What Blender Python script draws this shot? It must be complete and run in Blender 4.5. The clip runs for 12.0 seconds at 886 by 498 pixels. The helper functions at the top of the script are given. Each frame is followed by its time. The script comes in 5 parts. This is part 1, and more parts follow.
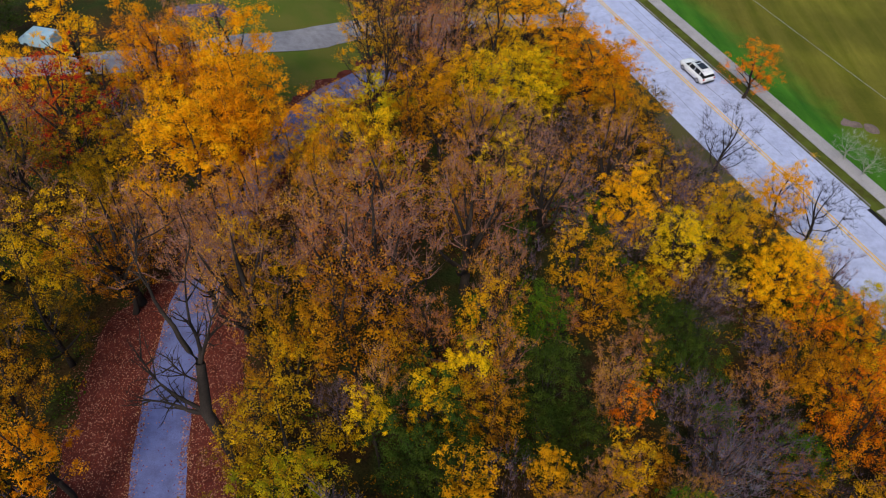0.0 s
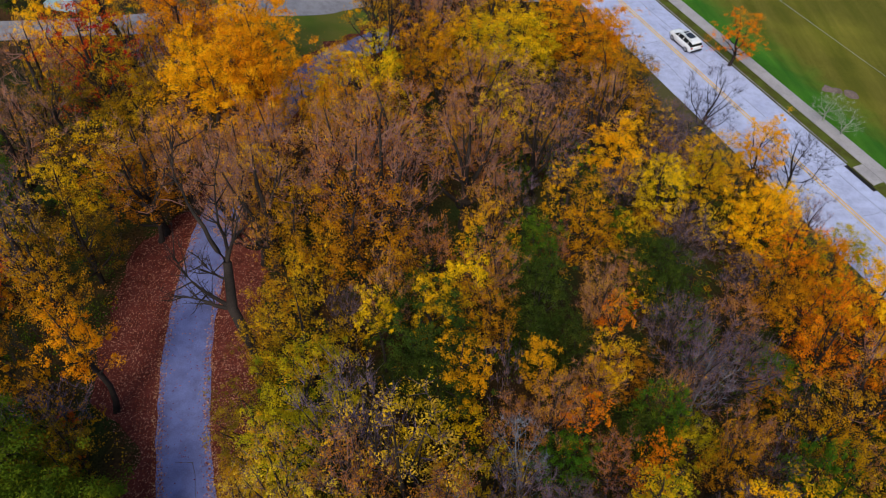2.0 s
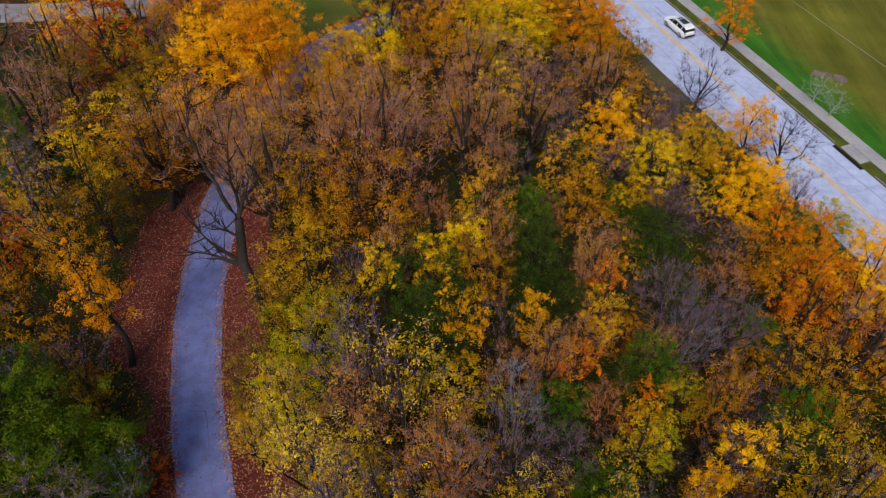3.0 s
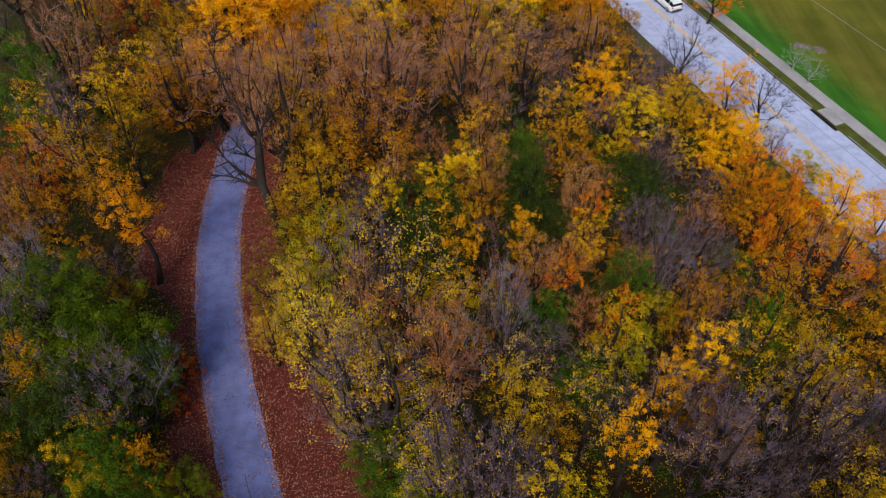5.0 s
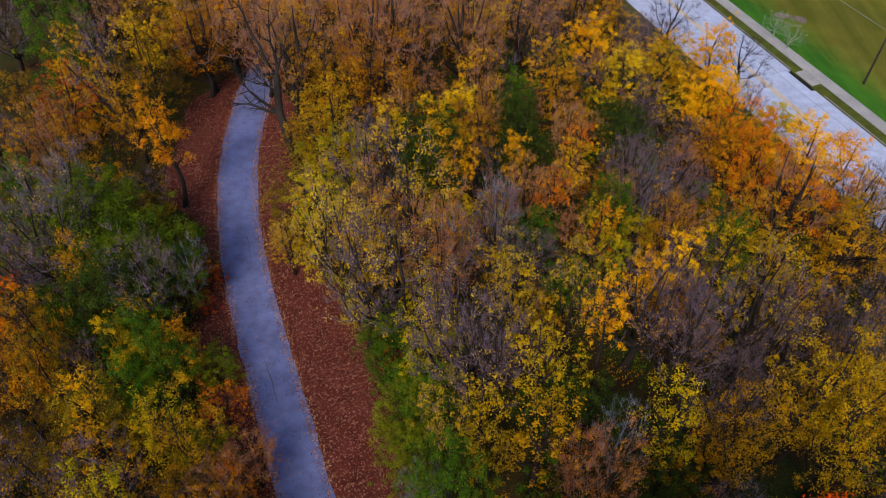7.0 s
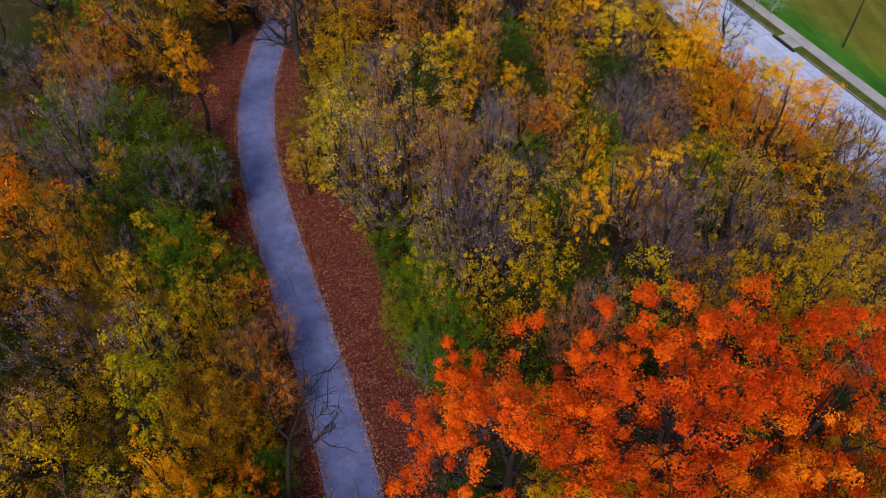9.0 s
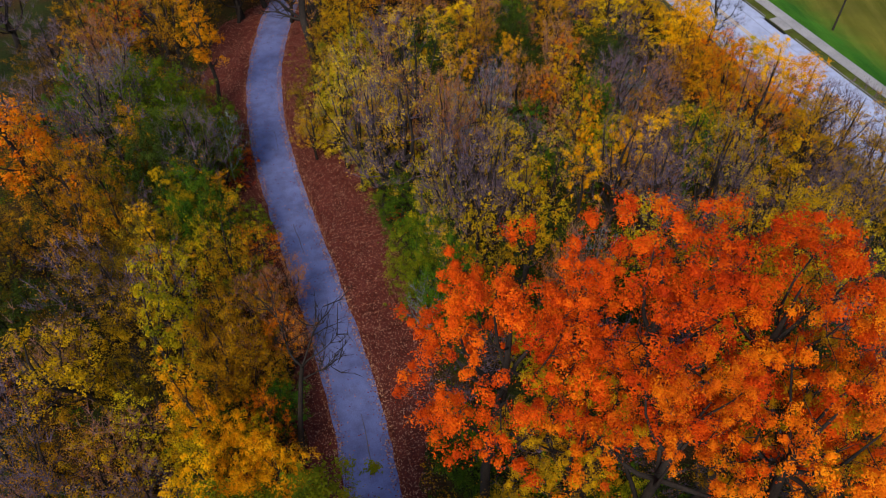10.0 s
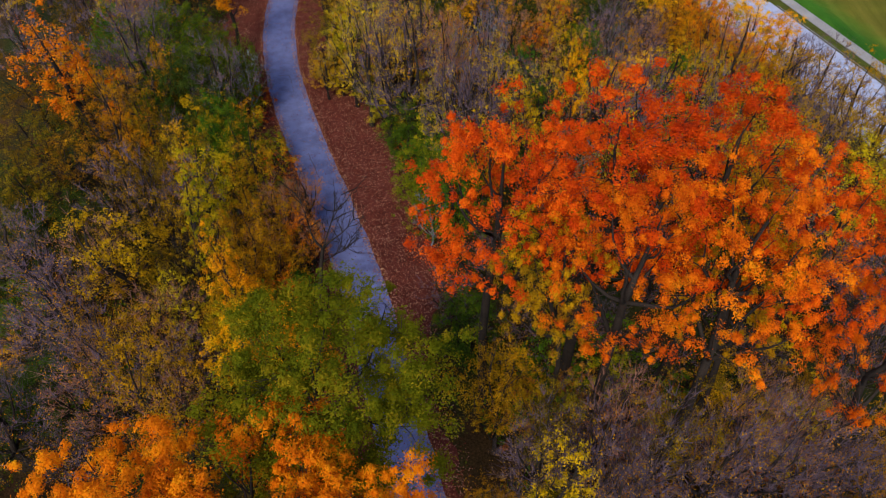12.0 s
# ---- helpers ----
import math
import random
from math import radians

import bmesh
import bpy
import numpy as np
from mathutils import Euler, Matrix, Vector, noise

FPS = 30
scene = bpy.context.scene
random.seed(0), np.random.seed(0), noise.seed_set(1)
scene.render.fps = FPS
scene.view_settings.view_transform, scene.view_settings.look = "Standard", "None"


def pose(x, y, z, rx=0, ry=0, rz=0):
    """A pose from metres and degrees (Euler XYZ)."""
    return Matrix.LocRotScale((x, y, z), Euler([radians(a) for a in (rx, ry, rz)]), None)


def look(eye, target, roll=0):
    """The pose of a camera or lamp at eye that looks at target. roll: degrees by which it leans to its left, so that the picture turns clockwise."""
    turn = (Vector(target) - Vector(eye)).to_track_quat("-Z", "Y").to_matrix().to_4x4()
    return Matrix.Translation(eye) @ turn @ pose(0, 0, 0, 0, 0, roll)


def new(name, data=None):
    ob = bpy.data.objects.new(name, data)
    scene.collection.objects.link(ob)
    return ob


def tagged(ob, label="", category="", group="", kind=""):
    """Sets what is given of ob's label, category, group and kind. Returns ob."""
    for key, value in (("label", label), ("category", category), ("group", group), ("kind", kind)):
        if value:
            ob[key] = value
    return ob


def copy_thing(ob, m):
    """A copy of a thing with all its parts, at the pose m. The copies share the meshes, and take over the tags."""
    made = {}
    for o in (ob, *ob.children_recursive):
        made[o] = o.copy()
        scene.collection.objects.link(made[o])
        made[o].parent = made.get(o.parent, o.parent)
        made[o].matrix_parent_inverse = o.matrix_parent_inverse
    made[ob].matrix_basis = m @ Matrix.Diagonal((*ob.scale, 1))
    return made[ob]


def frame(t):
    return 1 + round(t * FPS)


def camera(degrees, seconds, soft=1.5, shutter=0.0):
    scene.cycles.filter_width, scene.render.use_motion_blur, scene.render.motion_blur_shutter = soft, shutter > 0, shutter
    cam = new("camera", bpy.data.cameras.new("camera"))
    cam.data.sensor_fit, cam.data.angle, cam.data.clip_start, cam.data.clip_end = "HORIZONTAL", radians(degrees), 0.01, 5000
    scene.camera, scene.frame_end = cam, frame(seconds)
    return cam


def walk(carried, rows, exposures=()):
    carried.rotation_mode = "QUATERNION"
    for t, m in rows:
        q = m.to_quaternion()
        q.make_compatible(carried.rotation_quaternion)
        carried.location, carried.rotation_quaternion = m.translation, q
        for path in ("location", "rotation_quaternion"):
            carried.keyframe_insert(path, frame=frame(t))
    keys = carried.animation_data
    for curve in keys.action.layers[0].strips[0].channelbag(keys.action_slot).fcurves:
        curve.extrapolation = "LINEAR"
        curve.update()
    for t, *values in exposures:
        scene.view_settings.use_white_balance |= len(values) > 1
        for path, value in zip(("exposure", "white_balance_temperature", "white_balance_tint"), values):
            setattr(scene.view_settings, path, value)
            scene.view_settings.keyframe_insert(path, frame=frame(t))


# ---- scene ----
cam = camera(61.6, 12.0, soft=1.1)
METRES, EYE, TILT, LEAN, TURN = 46.0, 41.1, -47.8, 0.0, 0.0
ROWS = [
    (0.0, 0.0, 0.0, 0.0, 0.0, 0.0, -0.0),
    (0.5, -0.0002, -0.024, -0.0267, -0.0, 0.0, 0.0),
    (1.0, -0.0004, -0.0477, -0.0534, 0.0, 0.0, -0.0),
    (1.5, -0.0006, -0.072, -0.0802, 0.0, 0.0, -0.0),
    (2.0, -0.0005, -0.0976, -0.1072, 0.01, -0.04, -0.0),
    (2.5, -0.0006, -0.1234, -0.1346, -0.0, -0.05, -0.02),
    (3.0, -0.0005, -0.15, -0.1609, -0.02, -0.09, -0.02),
    (5.0, 0.0023, -0.2591, -0.2731, 0.01, -0.01, -0.06),
    (5.5, 0.003, -0.2878, -0.3032, 0.0, -0.02, -0.07),
    (6.0, 0.0032, -0.3171, -0.3344, -0.01, -0.01, -0.08),
    (6.5, 0.0031, -0.3465, -0.3669, -0.03, -0.01, -0.11),
    (7.0, 0.0025, -0.376, -0.3996, -0.02, -0.01, -0.12),
    (9.0, -0.0, -0.4899, -0.5386, 0.0, 0.13, -0.19),
    (9.5, -0.0006, -0.5187, -0.5725, 0.01, 0.14, -0.18),
    (10.0, -0.0014, -0.5488, -0.6064, -0.0, 0.14, -0.18),
    (10.5, -0.002, -0.5788, -0.6403, 0.0, 0.18, -0.17),
    (11.0, -0.0028, -0.6089, -0.6736, 0.0, 0.17, -0.16),
    (11.5, -0.0036, -0.6401, -0.7064, 0.02, 0.16, -0.13),
    (12.0, -0.004, -0.6716, -0.7401, 0.03, 0.12, -0.12),
]
walk(cam, [(t, pose(0, 0, EYE, TILT, LEAN, TURN) @ pose(METRES * x, METRES * y, METRES * z, 90 + pitch, roll, yaw)) for t, x, y, z, yaw, pitch, roll in ROWS])

# ---------------------------------------------------------------- light
SUN_AZ, SUN_EL = 200.0, 48.0
world = bpy.data.worlds.new("sky")
scene.world = world
world.use_nodes = True
wn = world.node_tree
sky = wn.nodes.new("ShaderNodeTexSky")
sky.sky_type, sky.sun_disc = "NISHITA", False
sky.sun_elevation, sky.sun_rotation = radians(SUN_EL), radians(SUN_AZ)
sky.air_density, sky.dust_density = 1.2, 0.8
wn.links.new(sky.outputs[0], wn.nodes["Background"].inputs[0])
wn.nodes["Background"].inputs[1].default_value = 0.15
sun = new("sun", bpy.data.lights.new("sun", "SUN"))
sun.data.energy, sun.data.angle, sun.data.color = 2.72, radians(16), (1.0, 0.90, 0.76)
_az, _el = radians(SUN_AZ), radians(SUN_EL)
sun_way = Vector((math.sin(_az) * math.cos(_el), math.cos(_az) * math.cos(_el), math.sin(_el)))
sun.matrix_world = look(sun_way * 200, (0, 0, 0))
scene.view_settings.exposure = 0.0

# ---------------------------------------------------------------- materials
def material(name, rough=0.8, spec=0.3, metal=0.0):
    m = bpy.data.materials.new(name)
    m.use_nodes = True
    b = m.node_tree.nodes["Principled BSDF"]
    b.inputs["Roughness"].default_value = rough
    b.inputs["Metallic"].default_value = metal
    b.inputs["Specular IOR Level"].default_value = spec
    return m, m.node_tree, b


def add(nt, kind, **kw):
    n = nt.nodes.new(kind)
    for k, v in kw.items():
        n.inputs[k].default_value = v
    return n


def ramp(nt, fac, stops):
    r = nt.nodes.new("ShaderNodeValToRGB")
    while len(r.color_ramp.elements) < len(stops):
        r.color_ramp.elements.new(0.5)
    for e, (p, c) in zip(r.color_ramp.elements, stops):
        e.position, e.color = p, (*c, 1)
    nt.links.new(fac, r.inputs[0])
    return r.outputs[0]


def mix(nt, fac, a, b, mode="MIX"):
    n = nt.nodes.new("ShaderNodeMix")
    n.data_type, n.blend_type = "RGBA", mode
    for sock, v in ((n.inputs[0], fac), (n.inputs[6], a), (n.inputs[7], b)):
        if isinstance(v, bpy.types.NodeSocket):
            nt.links.new(v, sock)
        elif isinstance(v, tuple):
            sock.default_value = (*v, 1)
        else:
            sock.default_value = v
    return n.outputs[2]


def math_node(nt, op, a, b=0.0, clamp=False):
    n = nt.nodes.new("ShaderNodeMath")
    n.operation, n.use_clamp = op, clamp
    for sock, v in ((n.inputs[0], a), (n.inputs[1], b)):
        if isinstance(v, bpy.types.NodeSocket):
            nt.links.new(v, sock)
        else:
            sock.default_value = v
    return n.outputs[0]


def coords(nt):
    return nt.nodes.new("ShaderNodeNewGeometry").outputs["Position"]


def noise_tex(nt, scale, detail=4.0, rough=0.55, vec=None, stretch=None, turn=0.0):
    n = add(nt, "ShaderNodeTexNoise", Scale=scale, Detail=detail, Roughness=rough)
    vec = vec or coords(nt)
    if stretch:
        mp = nt.nodes.new("ShaderNodeMapping")
        mp.inputs["Scale"].default_value = stretch
        mp.inputs["Rotation"].default_value = (0, 0, turn)
        nt.links.new(vec, mp.inputs[0])
        vec = mp.outputs[0]
    nt.links.new(vec, n.inputs["Vector"])
    return n.outputs["Fac"]


def bump(nt, b, height, strength, distance):
    n = add(nt, "ShaderNodeBump", Strength=strength, Distance=distance)
    nt.links.new(height, n.inputs["Height"])
    nt.links.new(n.outputs[0], b.inputs["Normal"])


def surface(name, dark, light, scale, grain, rough=0.85, spec=0.2, depth=0.02, metal=0.0):
    """Two scales of variation between two colours, with a fine relief."""
    m, nt, b = material(name, rough, spec, metal)
    big = ramp(nt, noise_tex(nt, scale), [(0.3, dark), (0.7, light)])
    fine = ramp(nt, noise_tex(nt, grain, 3), [(0.3, (0.72, 0.72, 0.72)), (0.7, (1.2, 1.2, 1.2))])
    nt.links.new(mix(nt, 1.0, big, fine, "MULTIPLY"), b.inputs["Base Color"])
    bump(nt, b, noise_tex(nt, grain, 4), 0.5, depth)
    return m


def leaf_material(name, stops, through_light=0.35, spread=0.10, patchy=1.6, mixed=0.26):
    """Leaves: each one its own tint, each tree a shade of its own, lit through from behind."""
    m, nt, b = material(name, 0.8, 0.04)
    geo = nt.nodes.new("ShaderNodeNewGeometry")
    clump = math_node(nt, "MULTIPLY", math_node(nt, "SUBTRACT", noise_tex(nt, 0.75, 2), 0.5), patchy)
    own = math_node(nt, "MULTIPLY", math_node(nt, "SUBTRACT", geo.outputs["Random Per Island"], 0.5), mixed)
    col = ramp(nt, math_node(nt, "ADD", math_node(nt, "ADD", clump, own), 0.5, True), [((i + 0.5) / len(stops), c) for i, c in enumerate(stops)])
    info = nt.nodes.new("ShaderNodeObjectInfo")
    hsv = nt.nodes.new("ShaderNodeHueSaturation")
    nt.links.new(math_node(nt, "ADD", math_node(nt, "MULTIPLY", info.outputs["Random"], spread * 0.3), 0.5 - spread * 0.15), hsv.inputs["Hue"])
    nt.links.new(math_node(nt, "ADD", math_node(nt, "MULTIPLY", info.outputs["Random"], 0.3), 0.85), hsv.inputs["Value"])
    nt.links.new(col, hsv.inputs["Color"])
    nt.links.new(hsv.outputs[0], b.inputs["Base Color"])
    tr = nt.nodes.new("ShaderNodeBsdfTranslucent")
    nt.links.new(hsv.outputs[0], tr.inputs[0])
    mx = nt.nodes.new("ShaderNodeMixShader")
    mx.inputs[0].default_value = through_light
    nt.links.new(b.outputs[0], mx.inputs[1])
    nt.links.new(tr.outputs[0], mx.inputs[2])
    nt.links.new(mx.outputs[0], nt.nodes["Material Output"].inputs[0])
    return m


LEAF = {
    "gold": leaf_material("golden_leaves", [(0.58, 0.235, 0.006), (0.88, 0.375, 0.005), (0.95, 0.47, 0.006), (0.97, 0.56, 0.012)]),
    "yellow": leaf_material("yellow_leaves", [(0.34, 0.19, 0.008), (0.68, 0.36, 0.007), (0.90, 0.475, 0.007), (0.95, 0.57, 0.012)], spread=0.14),
    "lemon": leaf_material("lemon_yellow_leaves", [(0.24, 0.17, 0.008), (0.48, 0.31, 0.007), (0.72, 0.44, 0.007), (0.86, 0.54, 0.012)], spread=0.14),
    "olive": leaf_material("olive_leaves", [(0.20, 0.11, 0.006), (0.38, 0.19, 0.007), (0.55, 0.28, 0.006), (0.72, 0.38, 0.008)], spread=0.07),
    "yelgreen": leaf_material("yellow_green_leaves", [(0.16, 0.17, 0.008), (0.32, 0.28, 0.008), (0.54, 0.40, 0.008), (0.74, 0.50, 0.010)]),
    "leafgreen": leaf_material("turning_green_leaves", [(0.072, 0.102, 0.005), (0.132, 0.160, 0.006), (0.205, 0.21, 0.007), (0.40, 0.31, 0.010)]),
    "green": leaf_material("green_leaves", [(0.04, 0.10, 0.008), (0.07, 0.15, 0.010), (0.10, 0.18, 0.010), (0.20, 0.22, 0.010)]),
    "dark": leaf_material("dark_green_leaves", [(0.026, 0.045, 0.007), (0.044, 0.070, 0.009), (0.080, 0.098, 0.011)], 0.2),
    "orange": leaf_material("orange_leaves", [(0.55, 0.11, 0.005), (0.80, 0.20, 0.005), (0.90, 0.27, 0.005), (0.92, 0.37, 0.008)], 0.22, 0.03),
    "fire": leaf_material("red_orange_leaves", [(0.38, 0.030, 0.006), (0.62, 0.060, 0.005), (0.80, 0.105, 0.005), (0.86, 0.20, 0.008)], 0.22, 0.03),
    "redorange": leaf_material("orange_red_leaves", [(0.42, 0.040, 0.006), (0.68, 0.075, 0.005), (0.84, 0.13, 0.005), (0.88, 0.22, 0.008)], 0.22, 0.03),
    "amber": leaf_material("amber_leaves", [(0.42, 0.055, 0.006), (0.70, 0.12, 0.005), (0.84, 0.19, 0.005), (0.88, 0.30, 0.008)], 0.22, 0.03),
    "rust": leaf_material("rust_brown_leaves", [(0.28, 0.095, 0.035), (0.48, 0.175, 0.035), (0.66, 0.27, 0.022), (0.80, 0.38, 0.012)], spread=0.1),
    "lime": leaf_material("lime_green_leaves", [(0.07, 0.115, 0.007), (0.14, 0.20, 0.009), (0.23, 0.27, 0.010), (0.42, 0.37, 0.012)]),
    "bushgreen": leaf_material("dense_green_leaves", [(0.045, 0.085, 0.006), (0.075, 0.13, 0.008), (0.11, 0.165, 0.008), (0.20, 0.22, 0.010)]),
    "bronze": leaf_material("bronze_leaves", [(0.22, 0.09, 0.008), (0.42, 0.17, 0.007), (0.60, 0.26, 0.006), (0.74, 0.36, 0.008)], spread=0.07),
    "red": leaf_material("crimson_leaves", [(0.30, 0.02, 0.012), (0.50, 0.035, 0.012), (0.60, 0.09, 0.010), (0.66, 0.20, 0.010)]),
    "murky": leaf_material("murky_olive_leaves", [(0.08, 0.06, 0.006), (0.16, 0.10, 0.007), (0.26, 0.15, 0.007), (0.46, 0.26, 0.008)]),
    "apricot": leaf_material("apricot_orange_leaves", [(0.52, 0.105, 0.005), (0.80, 0.20, 0.005), (0.90, 0.28, 0.005), (0.93, 0.39, 0.008)], 0.22, 0.03),
    "pale": leaf_material("pale_yellow_leaves", [(0.30, 0.18, 0.03), (0.56, 0.33, 0.03), (0.78, 0.46, 0.02), (0.84, 0.48, 0.012)], spread=0.14),
    "twig": leaf_material("withered_leaves", [(0.15, 0.08, 0.055), (0.22, 0.12, 0.06), (0.33, 0.18, 0.04), (0.50, 0.29, 0.02)]),
}
BARK = surface("dark_bark", (0.018, 0.014, 0.012), (0.050, 0.038, 0.032), 0.6, 14, 0.9, 0.1, 0.03)
HAZE_BARK = surface("brown_bark", (0.175, 0.084, 0.066), (0.40, 0.205, 0.150), 0.6, 14, 0.9, 0.1, 0.03)
GREY_BARK = surface("grey_bark", (0.072, 0.050, 0.066), (0.205, 0.142, 0.190), 0.6, 14, 0.9, 0.1, 0.03)
SILVER_BARK = surface("silver_bark", (0.13, 0.14, 0.165), (0.29, 0.30, 0.34), 0.6, 14, 0.9, 0.1, 0.02)
PALE_BARK = surface("pale_bark", (0.20, 0.22, 0.16), (0.34, 0.36, 0.28), 0.6, 14, 0.9, 0.1, 0.02)
LITTER_LEAF = leaf_material("fallen_leaves", [(0.11, 0.021, 0.013), (0.165, 0.035, 0.020), (0.25, 0.070, 0.035), (0.50, 0.26, 0.17)], 0.1, 0.1, 0.5, 1.1)


def ground_material():
    m, nt, b = material("forest_floor_and_grass", 0.95, 0.05)
    pos = coords(nt)
    xyz = nt.nodes.new("ShaderNodeSeparateXYZ")
    nt.links.new(pos, xyz.inputs[0])
    s = math_node(nt, "ADD", math_node(nt, "MULTIPLY", xyz.outputs[0], 0.9255), math_node(nt, "MULTIPLY", xyz.outputs[1], 0.3788))
    wob = math_node(nt, "MULTIPLY", math_node(nt, "SUBTRACT", noise_tex(nt, 0.5, 3), 0.5), 3.0)
    # woodland floor
    wood = ramp(nt, noise_tex(nt, 0.35, 5), [(0.3, (0.022, 0.016, 0.008)), (0.5, (0.05, 0.028, 0.012)), (0.75, (0.085, 0.04, 0.018))])
    moss = ramp(nt, noise_tex(nt, 0.2, 4), [(0.42, (0, 0, 0)), (0.62, (0.85, 0.85, 0.85))])
    wood = mix(nt, moss, wood, (0.026, 0.042, 0.010))
    fine = ramp(nt, noise_tex(nt, 7, 4), [(0.3, (0.5, 0.5, 0.5)), (0.7, (1.5, 1.4, 1.3))])
    wood = mix(nt, 1.0, wood, fine, "MULTIPLY")
    # mown field beyond the road: fresh by the pavement, straw-brown further out, mowing streaks along the road
    streak = noise_tex(nt, 0.6, 4, 0.6, None, (1.0, 0.06, 1.0), 0.3885)
    fresh = ramp(nt, streak, [(0.3, (0.035, 0.14, 0.012)), (0.7, (0.07, 0.20, 0.018))])
    straw = ramp(nt, streak, [(0.3, (0.10, 0.105, 0.012)), (0.7, (0.17, 0.15, 0.025))])
    far = math_node(nt, "MULTIPLY", math_node(nt, "ADD", math_node(nt, "SUBTRACT", s, 67.5), math_node(nt, "MULTIPLY", wob, 1.6)), 0.16, True)
    field = mix(nt, far, fresh, straw)
    patch = ramp(nt, noise_tex(nt, 0.09, 5), [(0.45, (0.8, 0.8, 0.8)), (0.65, (1.15, 1.12, 1.0))])
    field = mix(nt, 1.0, field, patch, "MULTIPLY")
    field = mix(nt, 1.0, field, ramp(nt, noise_tex(nt, 9, 3), [(0.3, (0.75, 0.75, 0.75)), (0.7, (1.2, 1.2, 1.2))]), "MULTIPLY")
    on_field = math_node(nt, "MULTIPLY", math_node(nt, "SUBTRACT", s, 56.0), 2.0, True)
    strip_grass = math_node(nt, "MULTIPLY", math_node(nt, "SUBTRACT", 63.6, s), 3.0, True)
    field = mix(nt, strip_grass, field, ramp(nt, noise_tex(nt, 0.8, 4), [(0.35, (0.060, 0.060, 0.014)), (0.65, (0.085, 0.105, 0.018))]))
    col = mix(nt, on_field, wood, field)
    # rough grass verge on the near side of the road
    edge = math_node(nt, "MULTIPLY", math_node(nt, "SUBTRACT", math_node(nt, "ADD", s, wob), 48.4), 0.9, True)
    col = mix(nt, math_node(nt, "MULTIPLY", edge, math_node(nt, "SUBTRACT", 1.0, on_field)), col, (0.085, 0.076, 0.030))
    # lawn in the clearing by the drive
    dx = math_node(nt, "MULTIPLY", math_node(nt, "ADD", xyz.outputs[0], 14.0), 0.075)
    dy = math_node(nt, "MULTIPLY", math_node(nt, "SUBTRACT", xyz.outputs[1], 68.0), 0.080)
    rr = math_node(nt, "ADD", math_node(nt, "POWER", dx, 2.0), math_node(nt, "POWER", dy, 2.0))
    lawn = math_node(nt, "MULTIPLY", math_node(nt, "SUBTRACT", math_node(nt, "ADD", 1.35, math_node(nt, "MULTIPLY", wob, 0.12)), rr), 2.2, True)
    col = mix(nt, lawn, col, ramp(nt, noise_tex(nt, 0.25, 4), [(0.35, (0.085, 0.125, 0.016)), (0.65, (0.13, 0.13, 0.025))]))
    nt.links.new(col, b.inputs["Base Color"])
    bump(nt, b, noise_tex(nt, 6, 5), 0.7, 0.08)
    return m


GROUND_MAT = ground_material()


def asphalt(name, dark, light, stain, rough=0.75, spec=0.25):
    m, nt, b = material(name, rough, spec)
    col = ramp(nt, noise_tex(nt, 0.35, 5), [(0.3, dark), (0.7, light)])
    blot = ramp(nt, noise_tex(nt, 1.3, 4, 0.6), [(0.35, stain), (0.6, (1, 1, 1))])
    col = mix(nt, 1.0, col, blot, "MULTIPLY")
    col = mix(nt, 1.0, col, ramp(nt, noise_tex(nt, 22, 2), [(0.3, (0.8, 0.8, 0.8)), (0.7, (1.15, 1.15, 1.15))]), "MULTIPLY")
    nt.links.new(col, b.inputs["Base Color"])
    bump(nt, b, noise_tex(nt, 40, 3), 0.4, 0.01)
    return m


ROAD_MAT = asphalt("worn_pale_asphalt", (0.42, 0.45, 0.63), (0.51, 0.55, 0.74), (0.82, 0.82, 0.84))
PATH_MAT = asphalt("grey_path_asphalt", (0.110, 0.128, 0.290), (0.166, 0.192, 0.410), (0.82, 0.78, 0.74), 0.92, 0.08)
DRIVE_MAT = asphalt("drive_asphalt", (0.24, 0.23, 0.25), (0.32, 0.31, 0.33), (0.8, 0.78, 0.78))
LITTER = surface("leaf_litter", (0.068, 0.017, 0.013), (0.135, 0.035, 0.027), 0.9, 16, 0.95, 0.05, 0.05)
CONCRETE = surface("concrete", (0.30, 0.28, 0.28), (0.40, 0.37, 0.37), 0.5, 12, 0.85, 0.2, 0.01)
KERB = surface("kerb_concrete", (0.13, 0.12, 0.12), (0.24, 0.23, 0.22), 0.6, 9, 0.9, 0.1, 0.01)
CRACK = surface("tar_crack", (0.12, 0.12, 0.14), (0.21, 0.21, 0.25), 0.8, 6, 0.8, 0.2, 0.004)
PATH_CRACK = surface("dirt_filled_crack", (0.07, 0.062, 0.075), (0.13, 0.115, 0.14), 0.8, 6, 0.9, 0.1, 0.004)
YELLOW_LINE = surface("yellow_road_paint", (0.72, 0.40, 0.03), (0.86, 0.54, 0.05), 1.2, 9, 0.7, 0.2, 0.004)
DARK_HOLE = surface("drain_dark", (0.01, 0.01, 0.01), (0.02, 0.02, 0.02), 1, 9, 0.9, 0.1, 0.004)
POLE_DARK = surface("dark_wood_pole", (0.03, 0.025, 0.02), (0.06, 0.05, 0.04), 0.8, 8, 0.9, 0.1, 0.01)
STEEL = surface("grey_steel", (0.22, 0.22, 0.23), (0.32, 0.32, 0.33), 2, 20, 0.45, 0.5, 0.002, 0.7)
CABLE = surface("bare_cable", (0.34, 0.34, 0.34), (0.46, 0.46, 0.45), 2, 20, 0.5, 0.4, 0.001)
